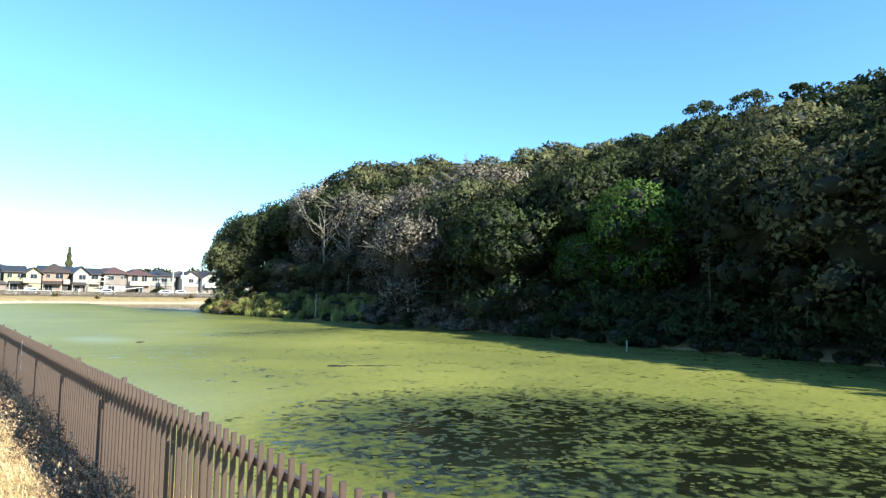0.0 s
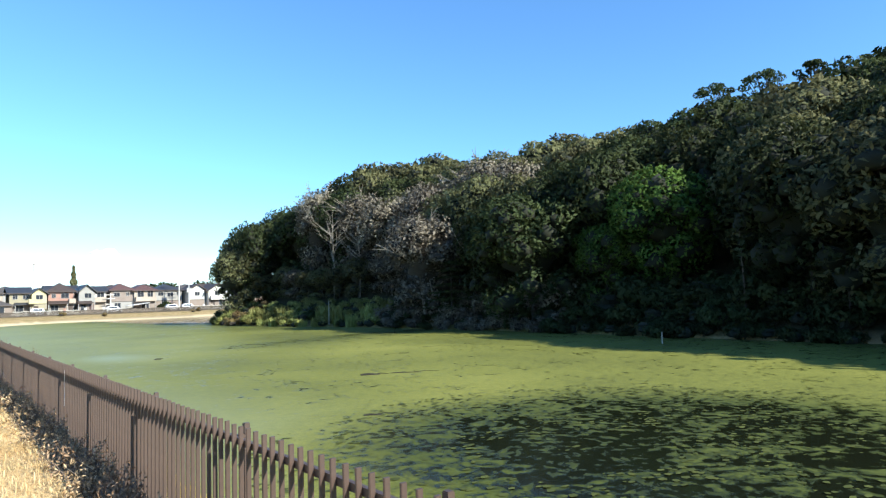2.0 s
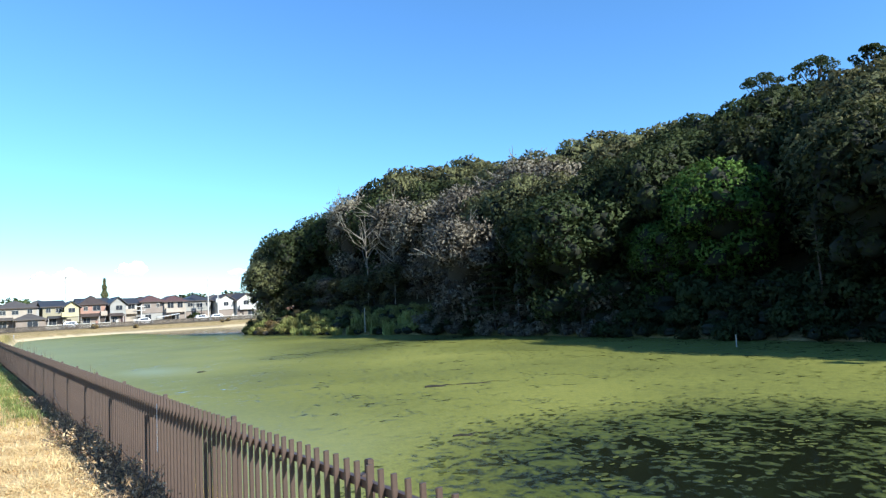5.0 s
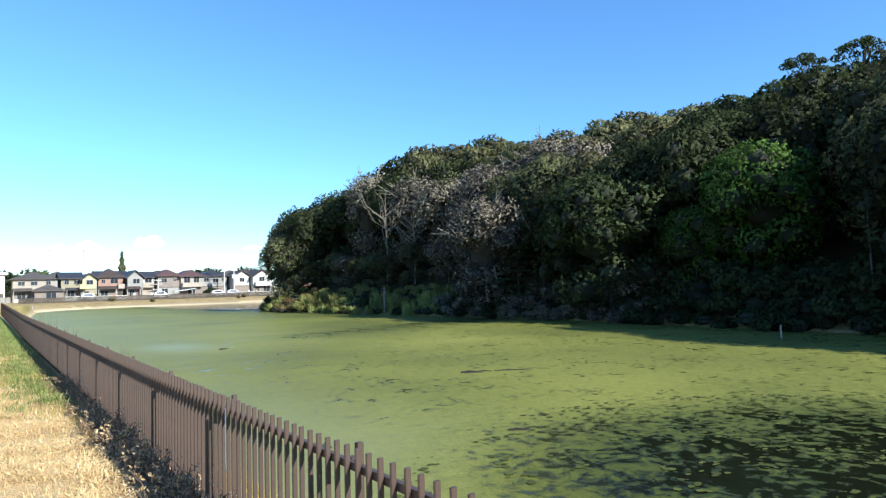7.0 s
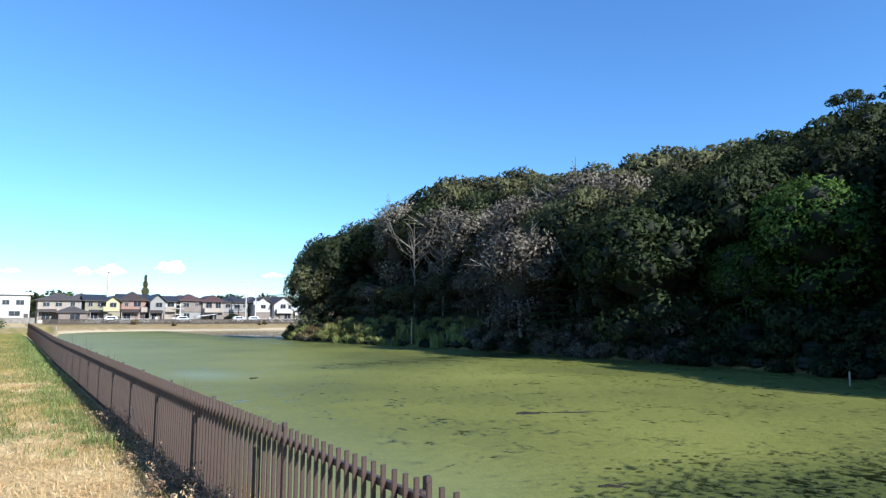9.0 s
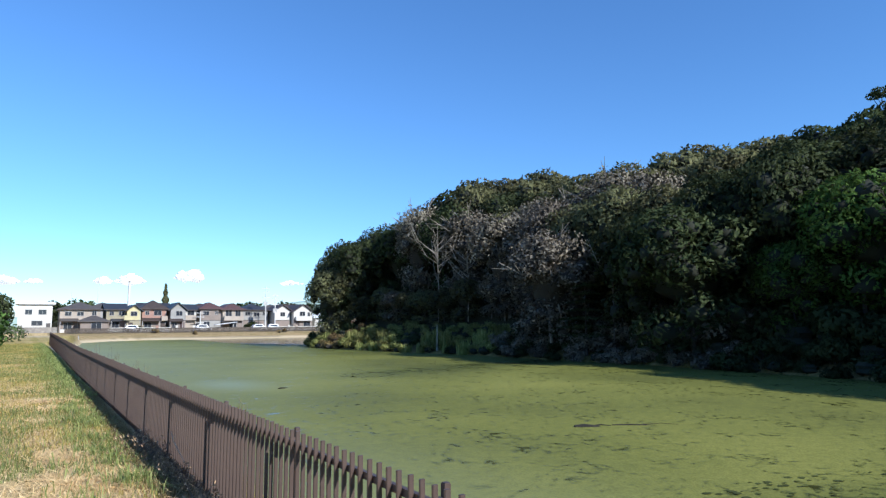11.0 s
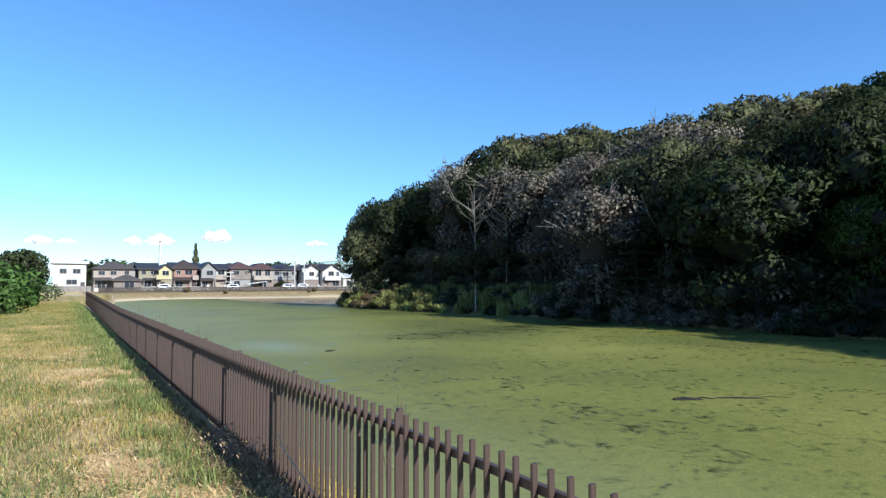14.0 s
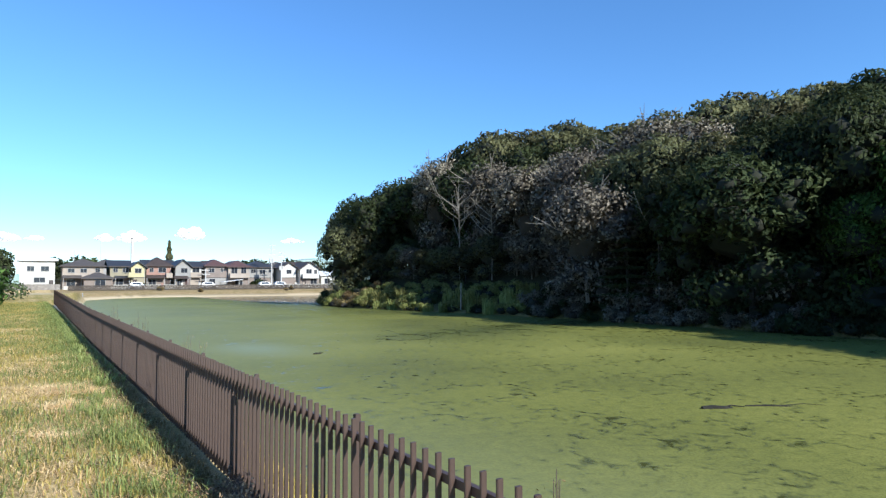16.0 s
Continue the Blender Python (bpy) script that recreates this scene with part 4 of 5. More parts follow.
house("khaki house with slate-blue roof and a cream gabled wing", [(15.2, 19.6, 184, 193, 6.0, 7.4, "gable_x", W_KHAKI, R_NAVY), (19.7, 22.9, 182.5, 192, 5.6, 7.1, "gable_y", W_CREAM, R_NAVY)],
      [(16.4, 184, 5.1, 1.0, 0.9), (18.6, 184, 5.1, 1.2, 0.9), (21.3, 182.5, 5.0, 1.5, 1.0), (17.2, 184, 2.4, 1.9, 1.7)], [(16.2, 19.6, 182.6, 184, 3.5, 3.9, R_NAVY)], [(19.0, 20.4, 182.5, 3.6, 4.6, W_CREAM)], [(20.6, 182.5, 1.0, 2.1, R_BROWN)])
house("dusky pink house with a dark hipped roof", [(23.4, 29.2, 184, 193, 6.2, 8.2, "hip", W_PINK, R_BROWN)],
      [(24.6, 184, 5.2, 0.9, 0.9), (27.1, 184, 5.2, 1.8, 1.1), (24.8, 184, 2.3, 1.7, 1.6)], [(23.2, 27.6, 182.4, 184, 3.5, 4.1, R_BROWN)], [(27.9, 29.4, 184, 3.5, 4.5, W_BEIGE)], [(28.4, 184, 1.0, 2.1, R_BROWN)])
house("grey-white gabled house with slate roof and white balcony", [(30, 33.7, 182.5, 192, 5.8, 7.7, "gable_y", W_GREY, R_NAVY), (33.8, 36.8, 184.5, 192, 6.0, 7.4, "gable_x", W_WHITE, R_NAVY)],
      [(32.1, 182.5, 5.1, 1.6, 1.1), (35.4, 184.5, 5.3, 1.7, 1.2), (31.0, 182.5, 2.3, 1.2, 1.5)], [(29.6, 33.0, 181.2, 182.5, 3.4, 3.9, R_BROWN)], [(33.9, 36.6, 184.5, 3.6, 4.7, W_BEIGE)], [(32.9, 182.5, 1.0, 2.1, R_MAROON)])
house("taupe and beige house with a maroon hipped roof", [(37.8, 43.4, 184, 194, 6.3, 7.9, "hip", W_TAUPE, R_MAROON), (43.4, 49.0, 183.2, 194, 6.1, 7.6, "hip", W_BEIGE, R_MAROON)],
      [(39.2, 184, 5.2, 1.6, 1.0), (41.9, 184, 5.3, 0.7, 0.9), (39.4, 184, 2.4, 1.6, 1.7), (45.0, 183.2, 5.2, 1.6, 1.5), (47.5, 183.2, 5.2, 1.4, 1.5), (46.2, 183.2, 2.2, 2.0, 1.8)],
      balconies=[(43.6, 48.8, 183.2, 3.5, 4.5, W_BEIGE)])
house("pale house with a blue-grey hipped roof behind a hedge", [(50.2, 57.6, 189, 198, 6.2, 7.8, "hip", W_GREY, R_NAVY)],
      [(51.8, 189, 5.2, 1.4, 1.0), (54.4, 189, 5.0, 1.6, 1.1), (56.6, 189, 5.2, 0.9, 0.9), (53, 189, 2.4, 2.0, 1.7)])
house("white gabled house with a dark roof and pink ground floor", [(58.6, 63.0, 185, 194, 5.9, 7.5, "gable_y", W_WHITE, R_BROWN), (63.4, 69.0, 183, 193, 5.6, 7.6, "gable_y", W_WHITE, R_BROWN)],
      [(66.0, 183, 5.1, 1.6, 1.1), (68.0, 183, 5.0, 0.8, 1.0), (60.8, 185, 5.0, 1.4, 1.0), (67.4, 183, 2.4, 2.0, 1.7)], balconies=[(63.8, 68.6, 183, 3.4, 4.4, W_WHITE)], doors=[(64.6, 183, 1.1, 2.1, R_BROWN)])
house("small white house partly hidden by the wood", [(70.2, 78.0, 184, 192, 4.2, 5.3, "gable_x", W_WHITE, R_PALE)], [(72, 184, 2.6, 1.6, 1.4), (75, 184, 2.6, 1.6, 1.4)])
for k, (x, w, kind, wm, rm) in enumerate(((12, 9, "hip", W_GREY, R_GREY), (26, 8, "gable_x", W_BEIGE, R_NAVY), (39, 9, "hip", W_GREY, R_BROWN), (48, 8, "gable_y", W_WHITE, R_GREY), (61, 9, "hip", W_GREY, R_GREY), (70, 8, "gable_x", W_WHITE, R_BROWN), (84, 10, "hip", W_BEIGE, R_NAVY))):
    house("two-storey house in the second row behind", [(x, x + w, 206 + k % 3, 216, 6.4, 8.3, kind, wm, rm)], [(x + 2, 206 + k % 3, 5.4, 1.5, 1.0), (x + w - 2, 206 + k % 3, 5.4, 1.5, 1.0)])

# low garden walls, car port and cars in front of the houses
for x0, x1, m, h, lab in ((-22, 4.6, CONCRETE, 1.1, "low grey concrete garden wall"), (15.5, 29.4, W_WHITE, 0.9, "low white garden wall"), (30, 49.6, W_BEIGE, 0.8, "low beige garden wall"), (49.9, 80, W_WHITE, 0.9, "low white garden wall")):
    g = Geo().box(((x0 + x1) / 2, 178.5, HOUSE_Z + h / 2 - 0.3), (x1 - x0, 0.15, h + 0.6)).box(((x0 + x1) / 2, 178.5, HOUSE_Z + h + 0.04), (x1 - x0 + 0.1, 0.25, 0.08))
    tagged(town_place(part("garden_wall", g, m)), lab, "wall", "garden walls of the houses")
port = thing("carport", "pale sloping carport roof on slim posts", "carport")
g = Geo()
g.v += [(41.0, 179.2, 2.5), (46.4, 179.2, 3.1), (46.4, 182.6, 3.1), (41.0, 182.6, 2.5), (41.0, 179.2, 2.42), (46.4, 179.2, 3.02), (46.4, 182.6, 3.02), (41.0, 182.6, 2.42)]
g.f += [(0, 1, 2, 3), (7, 6, 5, 4), (0, 4, 5, 1), (1, 5, 6, 2), (2, 6, 7, 3), (3, 7, 4, 0)]
part("carport_roof", g, R_PALE, port)
for px, py in ((41.2, 179.4), (46.2, 179.4), (41.2, 182.4), (46.2, 182.4)):
    part("carport_post", Geo().box((px, py, 1.7), (0.1, 0.1, 2.0)), FRAME, port)
town_place(port)

CAR_WHITE = plain("white_car_paint", (0.75, 0.75, 0.75), 0.25, 0, 0.04, 1, 0)
CAR_SILVER = plain("silver_car_paint", (0.45, 0.46, 0.48), 0.3, 0.4, 0.04, 1, 0)
RUBBER = plain("tyre_rubber", (0.02, 0.02, 0.02), 0.9, 0, 0.2, 6, 0.1)


def car(x, y, m, label):
    top = thing("car", label, "car", "cars parked by the houses", at=(x, y, HOUSE_Z + 0.02))
    prof = [(-1.9, 0.3), (1.9, 0.3), (1.95, 0.75), (1.2, 0.95), (0.7, 1.5), (-1.4, 1.52), (-1.85, 1.0)]
    g = Geo()
    for yy, k in ((-0.82, 1), (0.82, 1)):
        g.v += [(a, yy * (0.86 if b > 1.2 else 1), b) for a, b in prof]
    n = len(prof)
    g.f += [tuple(range(n)), tuple(range(2 * n - 1, n - 1, -1))] + [((k + 1) % n, k, n + k, n + (k + 1) % n) for k in range(n)]
    part("body", g, m, top)
    w = Geo()
    w.v += [(-1.35, -0.80, 1.02), (0.85, -0.80, 1.02), (0.55, -0.75, 1.42), (-1.25, -0.75, 1.42), (-1.35, -0.72, 1.02), (0.85, -0.72, 1.02), (0.55, -0.68, 1.42), (-1.25, -0.68, 1.42)]
    w.f += [(0, 1, 2, 3), (7, 6, 5, 4), (0, 4, 5, 1), (2, 6, 7, 3), (1, 5, 6, 2), (3, 7, 4, 0)]
    part("side_window", w, GLASS, top)
    for wx in (-1.2, 1.2):
        for wy in (-0.78, 0.78):
            part("wheel", Geo().tube([(wx, wy - 0.1, 0.31), (wx, wy + 0.1, 0.31)], [0.31, 0.31], 14), RUBBER, top)
    return town_place(top)


for x, m, lab in ((51.5, CAR_WHITE, "white parked car beside the garden wall"), (55.6, CAR_SILVER, "silver parked car beside the garden wall"), (20.5, CAR_SILVER, "silver parked car beside the garden wall"), (37.0, CAR_WHITE, "white parked car beside the garden wall")):
    car(x, 176.6, m, lab)

for x, m, lab in ((30.8, W_WHITE, "white garden gate pier beside the wall"), (35.0, W_WHITE, "white garden gate pier beside the wall"), (50.6, W_WHITE, "white garden gate pier beside the wall"), (60.4, W_WHITE, "white garden gate pier beside the wall"), (62.6, W_BEIGE, "beige garden gate pier beside the wall"), (26.2, W_PINK, "brick-red garden gate pier beside the wall")):
    g = Geo().box((x, 178.2, HOUSE_Z + 0.55), (0.5, 0.35, 1.5)).box((x, 178.2, HOUSE_Z + 1.34), (0.6, 0.45, 0.1))
    tagged(town_place(part("gate_pier", g, m)), lab, "pier", "gate piers of the houses")

# ---- poles, aerials and trees among the houses ----
POLE = plain("concrete_pole", (0.50, 0.49, 0.47), 0.8, 0, 0.15, 2, 0.2)


def utility_pole(x, y, h):
    top = thing("utility_pole", "pale concrete utility pole with crossarms and transformers", "utility pole", at=(x, y, HOUSE_Z))
    part("pole", Geo().tube([(0, 0, -0.5), (0, 0, h)], [0.19, 0.12], 10), POLE, top)
    for z in (h - 0.4, h - 1.3, h - 2.6):
        part("crossarm", Geo().box((0, -0.12, z), (2.0, 0.1, 0.12)), POLE, top)
        for ix in (-0.85, -0.4, 0.4, 0.85):
            part("insulator", Geo().tube([(ix, -0.12, z + 0.06), (ix, -0.12, z + 0.28)], [0.06, 0.04], 6), FRAME, top)
    for s in (-0.42, 0.42):
        part("transformer", Geo().tube([(s, -0.1, h - 4.6), (s, -0.1, h - 3.6)], [0.26, 0.26], 10), POLE, top)
    return town_place(top)


utility_pole(54.8, 182.0, 10.8)
utility_pole(57.2, 181.0, 9.0)
utility_pole(37.2, 181.5, 4.6)
for x, y, h, lab in ((15.6, 215, 13.2, "thin lattice aerial mast far off"), (9.0, 215, 9.8, "thin lattice aerial mast far off")):
    mast = thing("aerial_mast", lab, "mast", at=(x, y, 1))
    part("mast", Geo().tube([(0, 0, -0.5), (0, 0, h)], [0.12, 0.06], 6), POLE, mast)
    part("aerial", Geo().box((0, 0, h - 0.6), (1.0, 0.06, 0.06)).box((0, 0, h - 1.0), (0.7, 0.06, 0.06)), POLE, mast)
    town_place(mast)
mast = thing("chimney_stack", "slim white chimney stack far off", "chimney", at=(26.2, 235, 1))
part("stack", Geo().tube([(0, 0, -0.5), (0, 0, 14.0)], [0.5, 0.36], 12), W_WHITE, mast)
part("rim", Geo().tube([(0, 0, 13.9), (0, 0, 14.2)], [0.45, 0.45], 12), W_GREY, mast)
town_place(mast)

cedar = thing("cedar_tree", "slender dark pointed cedar behind the houses", "tree", at=(33.8, 214, 1))
part("trunk", Geo().tube([(0, 0, -0.5), (0, 0, 12.0)], [0.25, 0.03], 7), BARK, cedar)
rngc = np.random.default_rng(5)
hc = rngc.uniform(0.12, 1, 1800) ** 0.8
ac = rngc.uniform(0, 6.28, 1800)
rc = (1 - hc) * 3.0 * rngc.uniform(0.6, 1.0, 1800) * (0.75 + 0.25 * np.sin(hc * 40)) + 0.08
part("crown", cards(np.stack([np.cos(ac) * rc, np.sin(ac) * rc, hc * 12.4], 1), np.stack([np.cos(ac), np.sin(ac), np.full_like(ac, 0.4)], 1), np.full(1800, 0.34), 0.5, rngc), LEAF_OLIVE, cedar)
town_place(cedar)
town = [shrub_model("garden_tree", 801 + k, LEAF_DARK, INNER, 900, 0.3, (3.0, 3.0, 2.2), "dark rounded garden tree among the houses", "tree", "trees among the houses") for k in range(2)]
for k, (x, y, s, dz) in enumerate(((6.5, 222, 2.0, 0), (11.5, 226, 2.2, 0), (2.5, 226, 1.9, 0), (17, 230, 1.7, 0), (51.5, 205, 1.75, 0), (57, 212, 2.0, 0), (66, 222, 2.1, 0), (72, 222, 2.2, 0), (80, 214, 2.0, 0), (44, 222, 1.6, 0), (52.2, 186.8, 0.62, 0), (49.8, 181, 0.4, 0), (22.6, 181.5, 0.35, 0), (-14, 190, 1.6, 0), (-20, 170, 1.4, 0), (-26, 150, 1.5, 0))):
    town_place(place(town[k % 2], x, y, 0.9, 50 * k, s))

# fence along the top of the far bank
ff = thing("far_fence", "low brown railing along the far bank", "fence")
g = Geo()
x = 6.0
while x < 84:
    g.box((x, 172.2, 1.35), (0.18, 0.05, 1.0))
    x += 0.22
FAR_PAINT = plain("dark_brown_rail_paint", (0.05, 0.038, 0.028), 0.7, 0, 0.3, 0.5, 0)
tagged(part("slat", g, FAR_PAINT, ff), kind="stuff")
part("rail", Geo().box((45, 172.25, 1.72), (78, 0.05, 0.09)), FAR_PAINT, ff)
part("rail", Geo().box((45, 172.25, 1.05), (78, 0.05, 0.09)), FAR_PAINT, ff)
town_place(ff)
mk = part("marker_post", Geo().tube([(0, 0, -0.3), (0, 0, 0.95)], [0.09, 0.09], 10).tube([(0, 0, 0.95), (0, 0, 1.05)], [0.09, 0.03], 10), FRAME)
mk.location = (7.4, 138.0, float(land(7.4, 138)) + 0.05)
tagged(mk, "short white marker post on the grassy bank", "post")

# ---- clouds and the far ridge ----
CLOUD, c_nt, c_b = material("cloud", 1.0, 0, 0)
c_b.inputs["Base Color"].default_value = (0.95, 0.95, 0.95, 1)
# Added glow that lifts the dark undersides; clouds give off no light themselves.
c_b.inputs["Emission Color"].default_value = (0.82, 0.9, 1.0, 1)
c_b.inputs["Emission Strength"].default_value = 0.26
c_t = c_nt.nodes.new("ShaderNodeBsdfTranslucent")
c_t.inputs["Color"].default_value = (0.95, 0.95, 0.95, 1)
c_m = node(c_nt, "ShaderNodeMixShader", Fac=0.55)
c_nt.links.new(c_b.outputs[0], c_m.inputs[1])
c_nt.links.new(c_t.outputs[0], c_m.inputs[2])
c_nt.links.new(c_m.outputs[0], c_nt.nodes["Material Output"].inputs["Surface"])


def cloud(az, el, w, h, seed):
    w, h = w * 1.15, h * 1.5
    rr = random.Random(seed)
    D = 3200.0
    az, el = az * 1.085, el * 1.085
    cx, cy, cz = D * math.sin(radians(az)), D * math.cos(radians(az)), D * el
    g = Geo()
    for k in range(38):
        u = rr.uniform(-1, 1)
        r = h * (1.05 - 0.75 * u * u) * rr.uniform(0.16, 0.36)
        g.blob((cx + u * w * 0.5, cy + rr.uniform(-30, 30), cz + rr.uniform(-0.2, 0.55) * h * (1 - u * u)), (r * 1.5, r, r * 0.85), 0.6, 2, seed + k)
    ob = part("cloud", g, CLOUD, None, smooth=True)
    return tagged(ob, "small white fair-weather cloud low in the sky", "cloud", "clouds near the horizon", "structure")


for k, (az, el, w, h) in enumerate(((10.4, 0.064, 105, 40), (6.3, 0.058, 100, 34), (4.5, 0.057, 60, 22), (18.0, 0.058, 100, 16), (0.2, 0.055, 60, 16), (-1.5, 0.054, 90, 24))):
    cloud(az, el, w, h, 900 + 20 * k)
# Distance haze is mixed into this pale blue-green base colour.
RIDGE = plain("haze_tinted_woods", (0.30, 0.40, 0.38), 1.0, 0, 0.3, 0.01, 0)
g = Geo()
for k in range(41):
    a = radians(-6 + 44 * k / 40)
    z = 24 + 44 * math.exp(-((k - 24.5) / 4.0) ** 2) + 5 * noise.noise(Vector((k * 0.45, 0, 0)))
    g.v += [(1700 * math.sin(a), 1700 * math.cos(a), -2), (1700 * math.sin(a), 1700 * math.cos(a), z * 0.9), (1800 * math.sin(a), 1800 * math.cos(a), z), (1950 * math.sin(a), 1950 * math.cos(a), -2)]
for k in range(40):
    for j in range(3):
        g.f.append((4 * k + j, 4 * k + j + 1, 4 * k + 5 + j, 4 * k + 4 + j))
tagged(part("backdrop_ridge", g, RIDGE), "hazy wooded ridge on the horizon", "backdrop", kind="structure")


# ---- dead weeds along the foot of the fence ----
def weed_model(seed, label):
    rr, rng = random.Random(seed), np.random.default_rng(seed)
    top = thing("dead_weed", label, "weeds", "dead weeds along the fence")
    tw, pts = Geo(), []
    for k in range(55):
        a, L = rr.uniform(0, 6.28), rr.uniform(0.2, 0.6)
        e = rr.uniform(0.75, 1.4)
        d = Vector((0.5 * math.cos(a) * math.cos(e), math.sin(a) * math.cos(e), math.sin(e)))
        p0 = Vector((rr.uniform(-0.12, 0.12), rr.uniform(-0.25, 0.25), -0.1))
        p1 = p0 + d * L * 0.6 + Vector((0, 0, 0.05))
        p2 = p0 + d * L + Vector((0.6 * math.cos(a), math.sin(a), -0.4)) * 0.07
        tw.tube([p0, p1, p2], [0.006, 0.005, 0.003], 3)
        for j in range(28):
            q = p0.lerp(p2, rr.uniform(0.25, 1.0))
            pts.append(tuple(q + Vector((rr.gauss(0, 0.03), rr.gauss(0, 0.035), rr.gauss(0, 0.035)))))
    part("stalk_mass", tw, DRY_STALK, top)
    pts = np.array(pts)
    part("withered_leaves", cards(pts, rng.normal(0, 1, pts.shape), np.full(len(pts), 0.021), 1.0, rng, 0.42), LEAF_DEAD, top)
    return top


DRY_STALK = plain("dry_stalk", (0.13, 0.098, 0.075), 0.9, 0, 0.4, 9, 0.2)
weeds = [weed_model(1001 + k, "dark withered weed clump against the fence") for k in range(5)]
rw = random.Random(44)
y = -22.0
while y < 5:
    dens = 1.0 if y < -9 else (0.8 if y < -2.5 else 0.22)
    if rw.random() < dens:
        s = rw.uniform(0.72, 1.08) * (1.0 if y < -8 else 0.85 if y < -2.5 else 0.55)
        place(weeds[rw.randrange(5)], -0.18 + rw.uniform(-0.04, 0.04), y + rw.uniform(-0.1, 0.1), -0.03, rw.uniform(0, 360), s)
    y += 0.36


# ---- grass and straw ----
def blades(name, n, mat, label, zone, h, w, flat=False, seed=1):
    rng = np.random.default_rng(seed)
    x, y, k = zone(rng, n)
    x, y = x[k], y[k]
    n = len(x)
    z = land(x, y) + 0.018 * np.sin(x * 5.1 + y * 1.7) * np.sin(y * 3.3 - x)
    a = rng.uniform(0, 2 * np.pi, n)
    hh = h * rng.uniform(0.45, 1.3, n)
    ww = w * rng.uniform(0.6, 1.4, n)
    dx, dy = np.cos(a), np.sin(a)
    base = np.stack([x, y, z - 0.005], 1)
    side = np.stack([-dy, dx, np.zeros(n)], 1) * ww[:, None]
    if flat:
        tilt = rng.uniform(-0.1, 0.35, n)
        tip = base + np.stack([dx * hh, dy * hh, np.abs(tilt) * hh * 0.5 + 0.008], 1)
        mid = (base + tip) / 2 + np.stack([0 * x, 0 * x, 0.01 + 0.05 * hh], 1)
    else:
        lean = rng.uniform(0.3, 1.3, n)
        tip = base + np.stack([dx * lean * hh, dy * lean * hh, hh * (1 - 0.45 * lean)], 1)
        mid = base + np.stack([dx * lean * hh * 0.35, dy * lean * hh * 0.35, hh * 0.6], 1)
    v = np.stack([base - side, base + side, mid + side * 0.8, mid - side * 0.8, tip], 1).reshape(-1, 3)
    i = np.arange(n) * 5
    me = bpy.data.meshes.new(name)
    q = np.stack([i, i + 1, i + 2, i + 3], 1).tolist()
    t = np.stack([i + 3, i + 2, i + 4], 1).tolist()
    me.from_pydata(v.tolist(), [], q + t)
    me.materials.append(mat)
    return tagged(new(name, me), label, "grass", kind="stuff")


def patchy(x, y, s=0.9):
    return np.array([noise.noise(Vector((a * s, b * s, 0.3))) for a, b in zip(x, y)])


def zone_straw(rng, n):
    y = -21 + 52 * rng.uniform(0, 1, n) ** 1.3
    x = -0.38 - rng.uniform(0, 1, n) ** 1.3 * 3.4
    p = patchy(x, y, 0.8)
    return x, y, p + rng.normal(0, 0.13, n) > lin(y, [-21, -9, -4, 4, 22], [-0.9, -0.7, -0.15, -0.06, 0.04])


def heaped(x, y):
    """Where raked straw lies over the grass."""
    return (np.abs(x + 0.95) < 0.5) & (y < 5) & (patchy(x + 9, y, 0.9) > 0.03)


def zone_green(rng, n):
    y = -9 + 58 * rng.uniform(0, 1, n) ** 1.5
    x = -0.36 - rng.uniform(0, 1, n) ** 1.2 * 4.5
    p = patchy(x + 40, y, 0.7)
    return x, y, (p + rng.normal(0, 0.25, n) > lin(y, [-9, -4, 2, 20], [0.5, 0.12, -0.2, -0.3])) & ~heaped(x, y)


def zone_fresh(rng, n):
    y = -8 + 56 * rng.uniform(0, 1, n) ** 1.5
    x = -0.36 - rng.uniform(0, 1, n) ** 1.2 * 4.5
    p = patchy(x - 17, y * 0.8, 0.75)
    return x, y, (p + rng.normal(0, 0.12, n) > lin(y, [-8, -3, 3, 20], [0.4, 0.16, 0.02, -0.05])) & ~heaped(x, y)


def zone_edge(rng, n):
    y = -6 + 52 * rng.uniform(0, 1, n) ** 1.4
    x = -0.72 + rng.normal(0, 0.26, n)
    return x, y, (patchy(x, y, 2.2) + rng.normal(0, 0.2, n) > 0.12) & (x < -0.3)


def zone_foot(rng, n):
    y = -9 + 50 * rng.uniform(0, 1, n) ** 1.4
    x = rng.uniform(-0.40, -0.15, n)
    return x, y, x < 0


def zone_far_foot(rng, n):
    y = rng.uniform(4, 46, n)
    x = rng.uniform(-0.62, -0.14, n)
    return x, y, patchy(x, y, 1.6) + rng.normal(0, 0.2, n) > lin(y, [4, 14], [0.35, -0.25])


def zone_heap(rng, n):
    y = rng.uniform(-14, 9, n)
    x = -0.95 + rng.normal(0, 0.34, n)
    p = patchy(x + 9, y, 0.9)
    return x, y, (p > lin(y, [-9, -2, 9], [-0.1, 0.02, 0.2])) & (x < -0.4)


def zone_bank(rng, n):
    y = rng.uniform(-20, 40, n)
    x = 0.3 + rng.uniform(0, 1, n) * 2.0
    return x, y, x > 0


blades("straw", 90000, STRAW, "cut dry straw lying over the path", zone_straw, 0.16, 0.0035, True, 3)
blades("straw_litter", 34000, STRAW, "raked heaps of long tan straw beside the fence", zone_heap, 0.30, 0.0048, True, 13)
blades("dry_grass", 26000, STRAW, "short dry upright grass on the path", zone_straw, 0.10, 0.0035, False, 4)
blades("grass", 70000, GRASS, "short yellowing grass on the path", zone_green, 0.10, 0.005, False, 5)
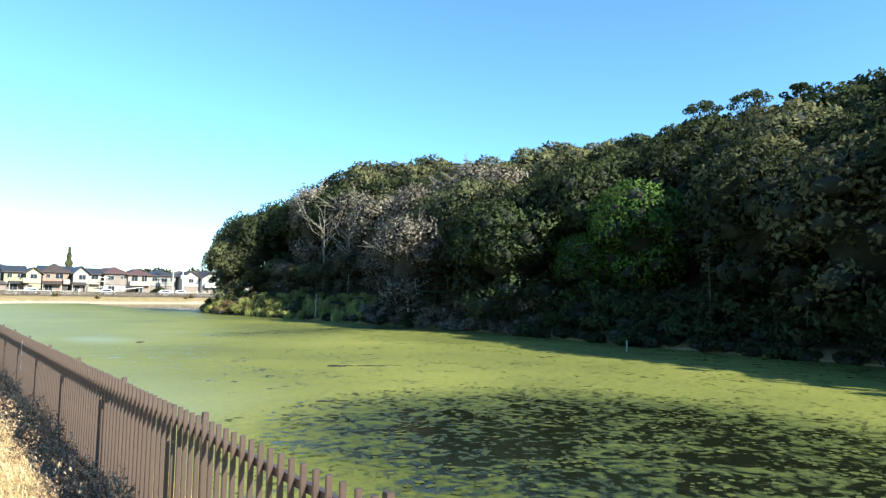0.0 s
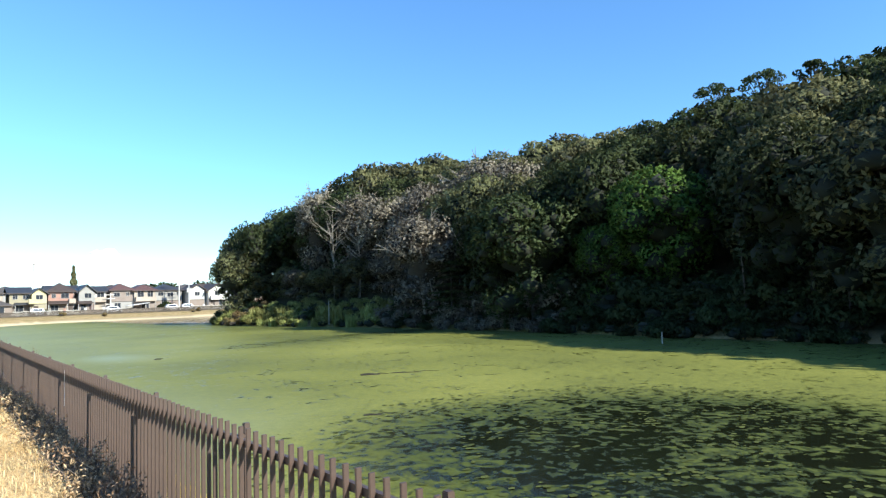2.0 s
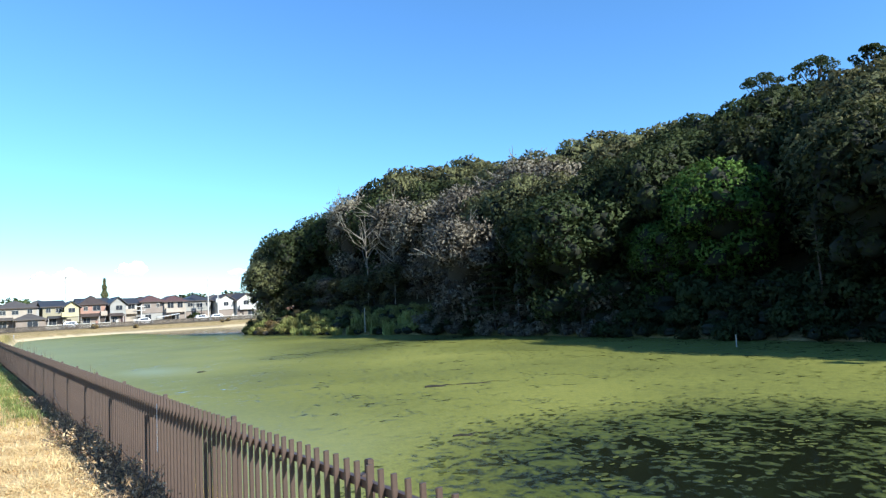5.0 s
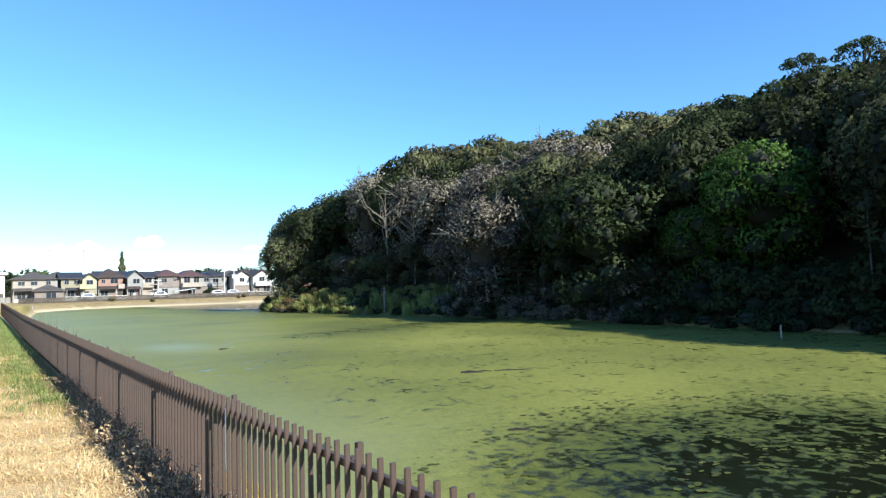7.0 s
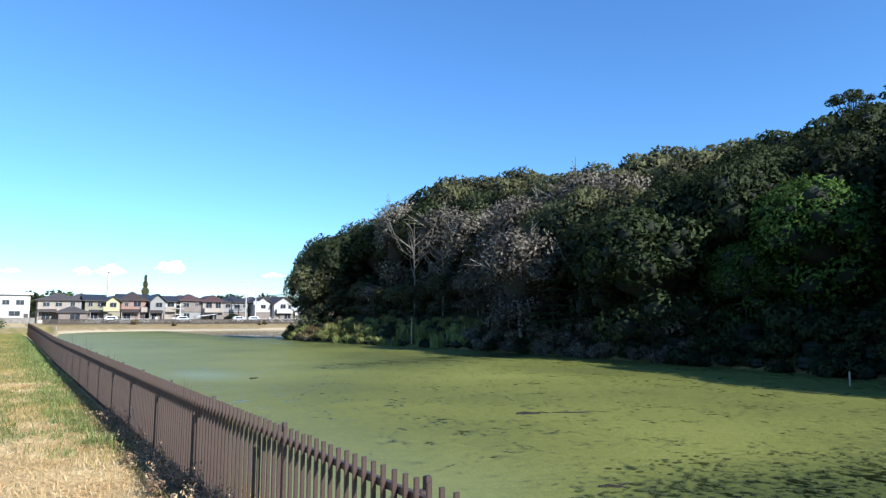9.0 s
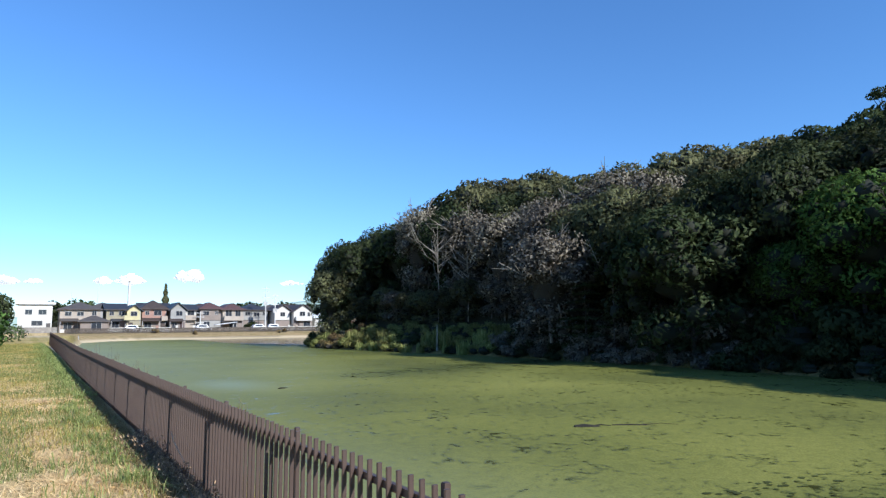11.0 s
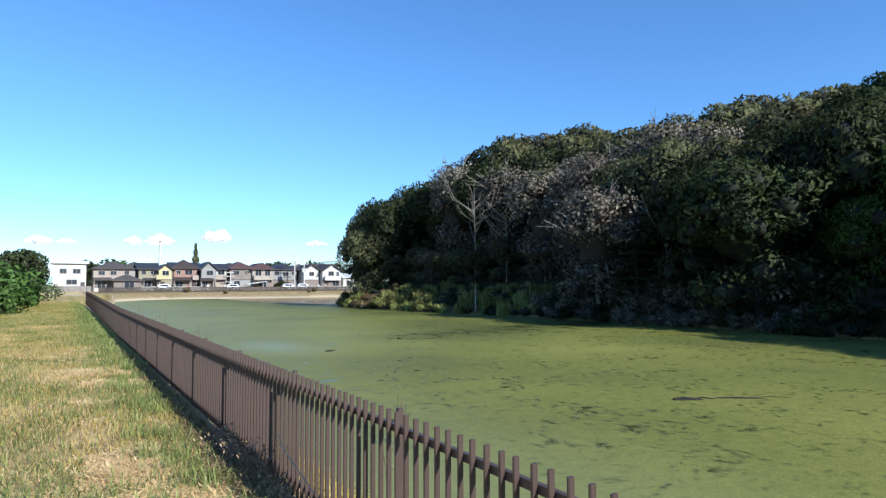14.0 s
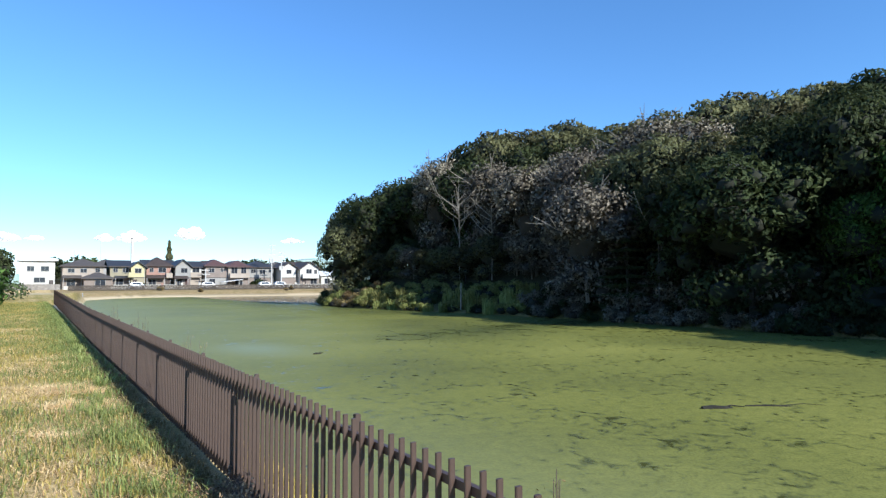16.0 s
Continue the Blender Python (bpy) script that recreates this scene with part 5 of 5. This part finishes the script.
blades("green_grass", 72000, GRASS_GREEN, "patches of fresh green grass on the path", zone_fresh, 0.13, 0.005, False, 10)
blades("long_grass", 22000, GRASS_GREEN, "longer green grass along the fence foot", zone_edge, 0.21, 0.0048, False, 6)
blades("foot_grass", 26000, GRASS_GREEN, "green grass grown up to the fence foot", zone_far_foot, 0.24, 0.006, False, 16)
blades("foot_weeds", 26000, LEAF_RUST, "low brown withered weeds along the fence foot", zone_foot, 0.17, 0.005, False, 8)
blades("foot_straw", 7000, STRAW, "straw caught along the fence foot", zone_foot, 0.14, 0.0035, True, 9)
blades("bank_grass", 22000, GRASS, "pale rough grass on the pond bank", zone_bank, 0.3, 0.008, False, 7)

# ---- weeds that stand up behind the fence and on the far bank ----
def tall_weed(seed, height):
    rr, rng = random.Random(seed), np.random.default_rng(seed)
    top = thing("tall_weed", "slender withered weed standing behind the fence", "weeds", "weeds behind the fence")
    pts = []
    for k in range(5):
        a, lean, h = rr.uniform(0, 6.28), rr.uniform(0.05, 0.16), height * rr.uniform(0.8, 1.0)
        tip = Vector((math.cos(a) * lean, math.sin(a) * lean, h))
        part("stalk", Geo().tube([(0, 0, -0.15), tip * 0.5 + Vector((0.02, 0.01, 0)), tip], [0.006, 0.005, 0.002], 5), DRY_STALK, top)
        for j in range(16):
            pts.append(tuple(tip * rr.uniform(0.55, 1.0) + Vector((rr.gauss(0, 0.035), rr.gauss(0, 0.04), rr.gauss(0, 0.02)))))
    pts = np.array(pts)
    tagged(part("seed_heads", cards(pts, rng.normal(0, 1, pts.shape), np.full(len(pts), 0.013), 1.0, rng, 0.45), LEAF_RUST, top), kind="stuff")
    return top


for k, (x, y, top_z) in enumerate(((0.42, 1.7, 1.16), (0.45, 7.2, 1.20), (0.4, -5.6, 1.06), (0.5, 12.5, 1.2))):
    z0 = float(land(x, y))
    tall_weed(1100 + k, top_z - z0).location = (x, y, z0)
for k, (x, y, s) in enumerate(((36.5, 170.0, 0.7), (27.5, 175.5, 0.8), (60.5, 171.5, 0.6), (63.0, 173.5, 0.8))):
    place(SHORE["rust"][0], x, y, float(land(x, y)), 60 * k, s)
place(SHORE["lit"][0], 1.9, 44.0, float(land(1.9, 44.0)), 30, 0.75)

# ---- things caught on and before the fence ----
MARK = plain("chalky_stain", (0.75, 0.74, 0.72), 0.9, 0, 0.1, 20, 0)
tagged(part("stain", Geo().box((-0.0170, -12.42, 0.72), (0.003, 0.014, 0.46)).box((-0.0170, -12.42, 0.50), (0.003, 0.022, 0.02))
            , MARK), "white dribbled stain down a fence picket", "stain")
tagged(part("dry_vine", Geo().tube([(-0.03, -4.2, 0.46), (-0.05, -4.5, 0.38), (-0.06, -4.85, 0.33), (-0.05, -5.2, 0.24)], [0.004, 0.006, 0.005, 0.003], 6)
            .tube([(-0.05, -4.5, 0.38), (-0.06, -4.6, 0.48)], [0.004, 0.002], 4), plain("pale_stalk", (0.42, 0.32, 0.22), 0.9, 0, 0.3, 8, 0)), "pale dry stalk caught on the fence", "stalk")

# ---- floating debris ----
MUD = plain("wet_wood", (0.016, 0.014, 0.010), 0.95, 0, 0.4, 6, 0.3)


def log(x, y, L, r, rz, label):
    top = thing("floating_log", label, "log", at=(x, y, WATER_Z))
    top.rotation_euler = (0, 0, rz)
    part("trunk", Geo().tube([(-L / 2, 0, 0), (-L / 6, 0.03, 0.01), (L / 5, -0.02, 0.0), (L / 2, 0.03, -0.02)], [r, r * 1.2, r, r * 0.5], 8), MUD, top)
    part("branch", Geo().tube([(L * 0.1, 0, 0.02), (L * 0.55, 0.15, 0.05), (L * 0.95, 0.12, 0.01)], [r * 0.4, r * 0.3, r * 0.15], 5), MUD, top)


log(14.7, 3.3, 0.9, 0.07, -0.5, "dark waterlogged log floating among algae")
log(16.3, 2.6, 1.6, 0.03, -0.6, "thin dark branch floating among algae")
log(10.6, 22.6, 0.5, 0.06, 0.3, "small dark driftwood floating on the pond")
log(4.8, -4.0, 0.7, 0.05, 0.9, "small dark driftwood floating on the pond")
log(9.2, -5.5, 0.6, 0.04, -0.6, "small dark driftwood floating on the pond")


def algae_clumps():
    """Loose flakes of algae and leaf on the thin patch."""
    rng = np.random.default_rng(12)
    n = 4500
    x, y = rng.uniform(2.8, 23, n), rng.uniform(-25, -1, n)
    u = (x - 12.0) * 0.80 + (y + 13.6) * 0.60
    w = -(x - 12.0) * 0.60 + (y + 13.6) * 0.80
    k = (np.sqrt((u / 8.7) ** 2 + (w / 9.8) ** 2) < 1.0) & (patchy(x, y, 0.55) > -0.12)
    x, y = x[k], y[k]
    g = Geo()
    for a, b in zip(x, y):
        m = int(rng.integers(5, 8))
        r0, t0 = rng.uniform(0.03, 0.13), rng.uniform(0, 6.28)
        z = WATER_Z + rng.uniform(0.006, 0.02)
        s = rng.uniform(0.5, 1.0)
        g.poly(*[(a + math.cos(t0 + 6.28 * j / m) * r0 * rng.uniform(0.6, 1.2), b + math.sin(t0 + 6.28 * j / m) * r0 * s * rng.uniform(0.6, 1.2), z) for j in range(m)])
    ob = part("algae_flakes", g, FLAKE)
    return tagged(ob, "loose floating flakes of dull green algae", "algae", kind="stuff")


FLAKE = foliage("algae_flake", (0.020, 0.024, 0.008), (0.050, 0.058, 0.015), (0.085, 0.094, 0.023), 0.8, 0, 0.0, 0.3)
algae_clumps()
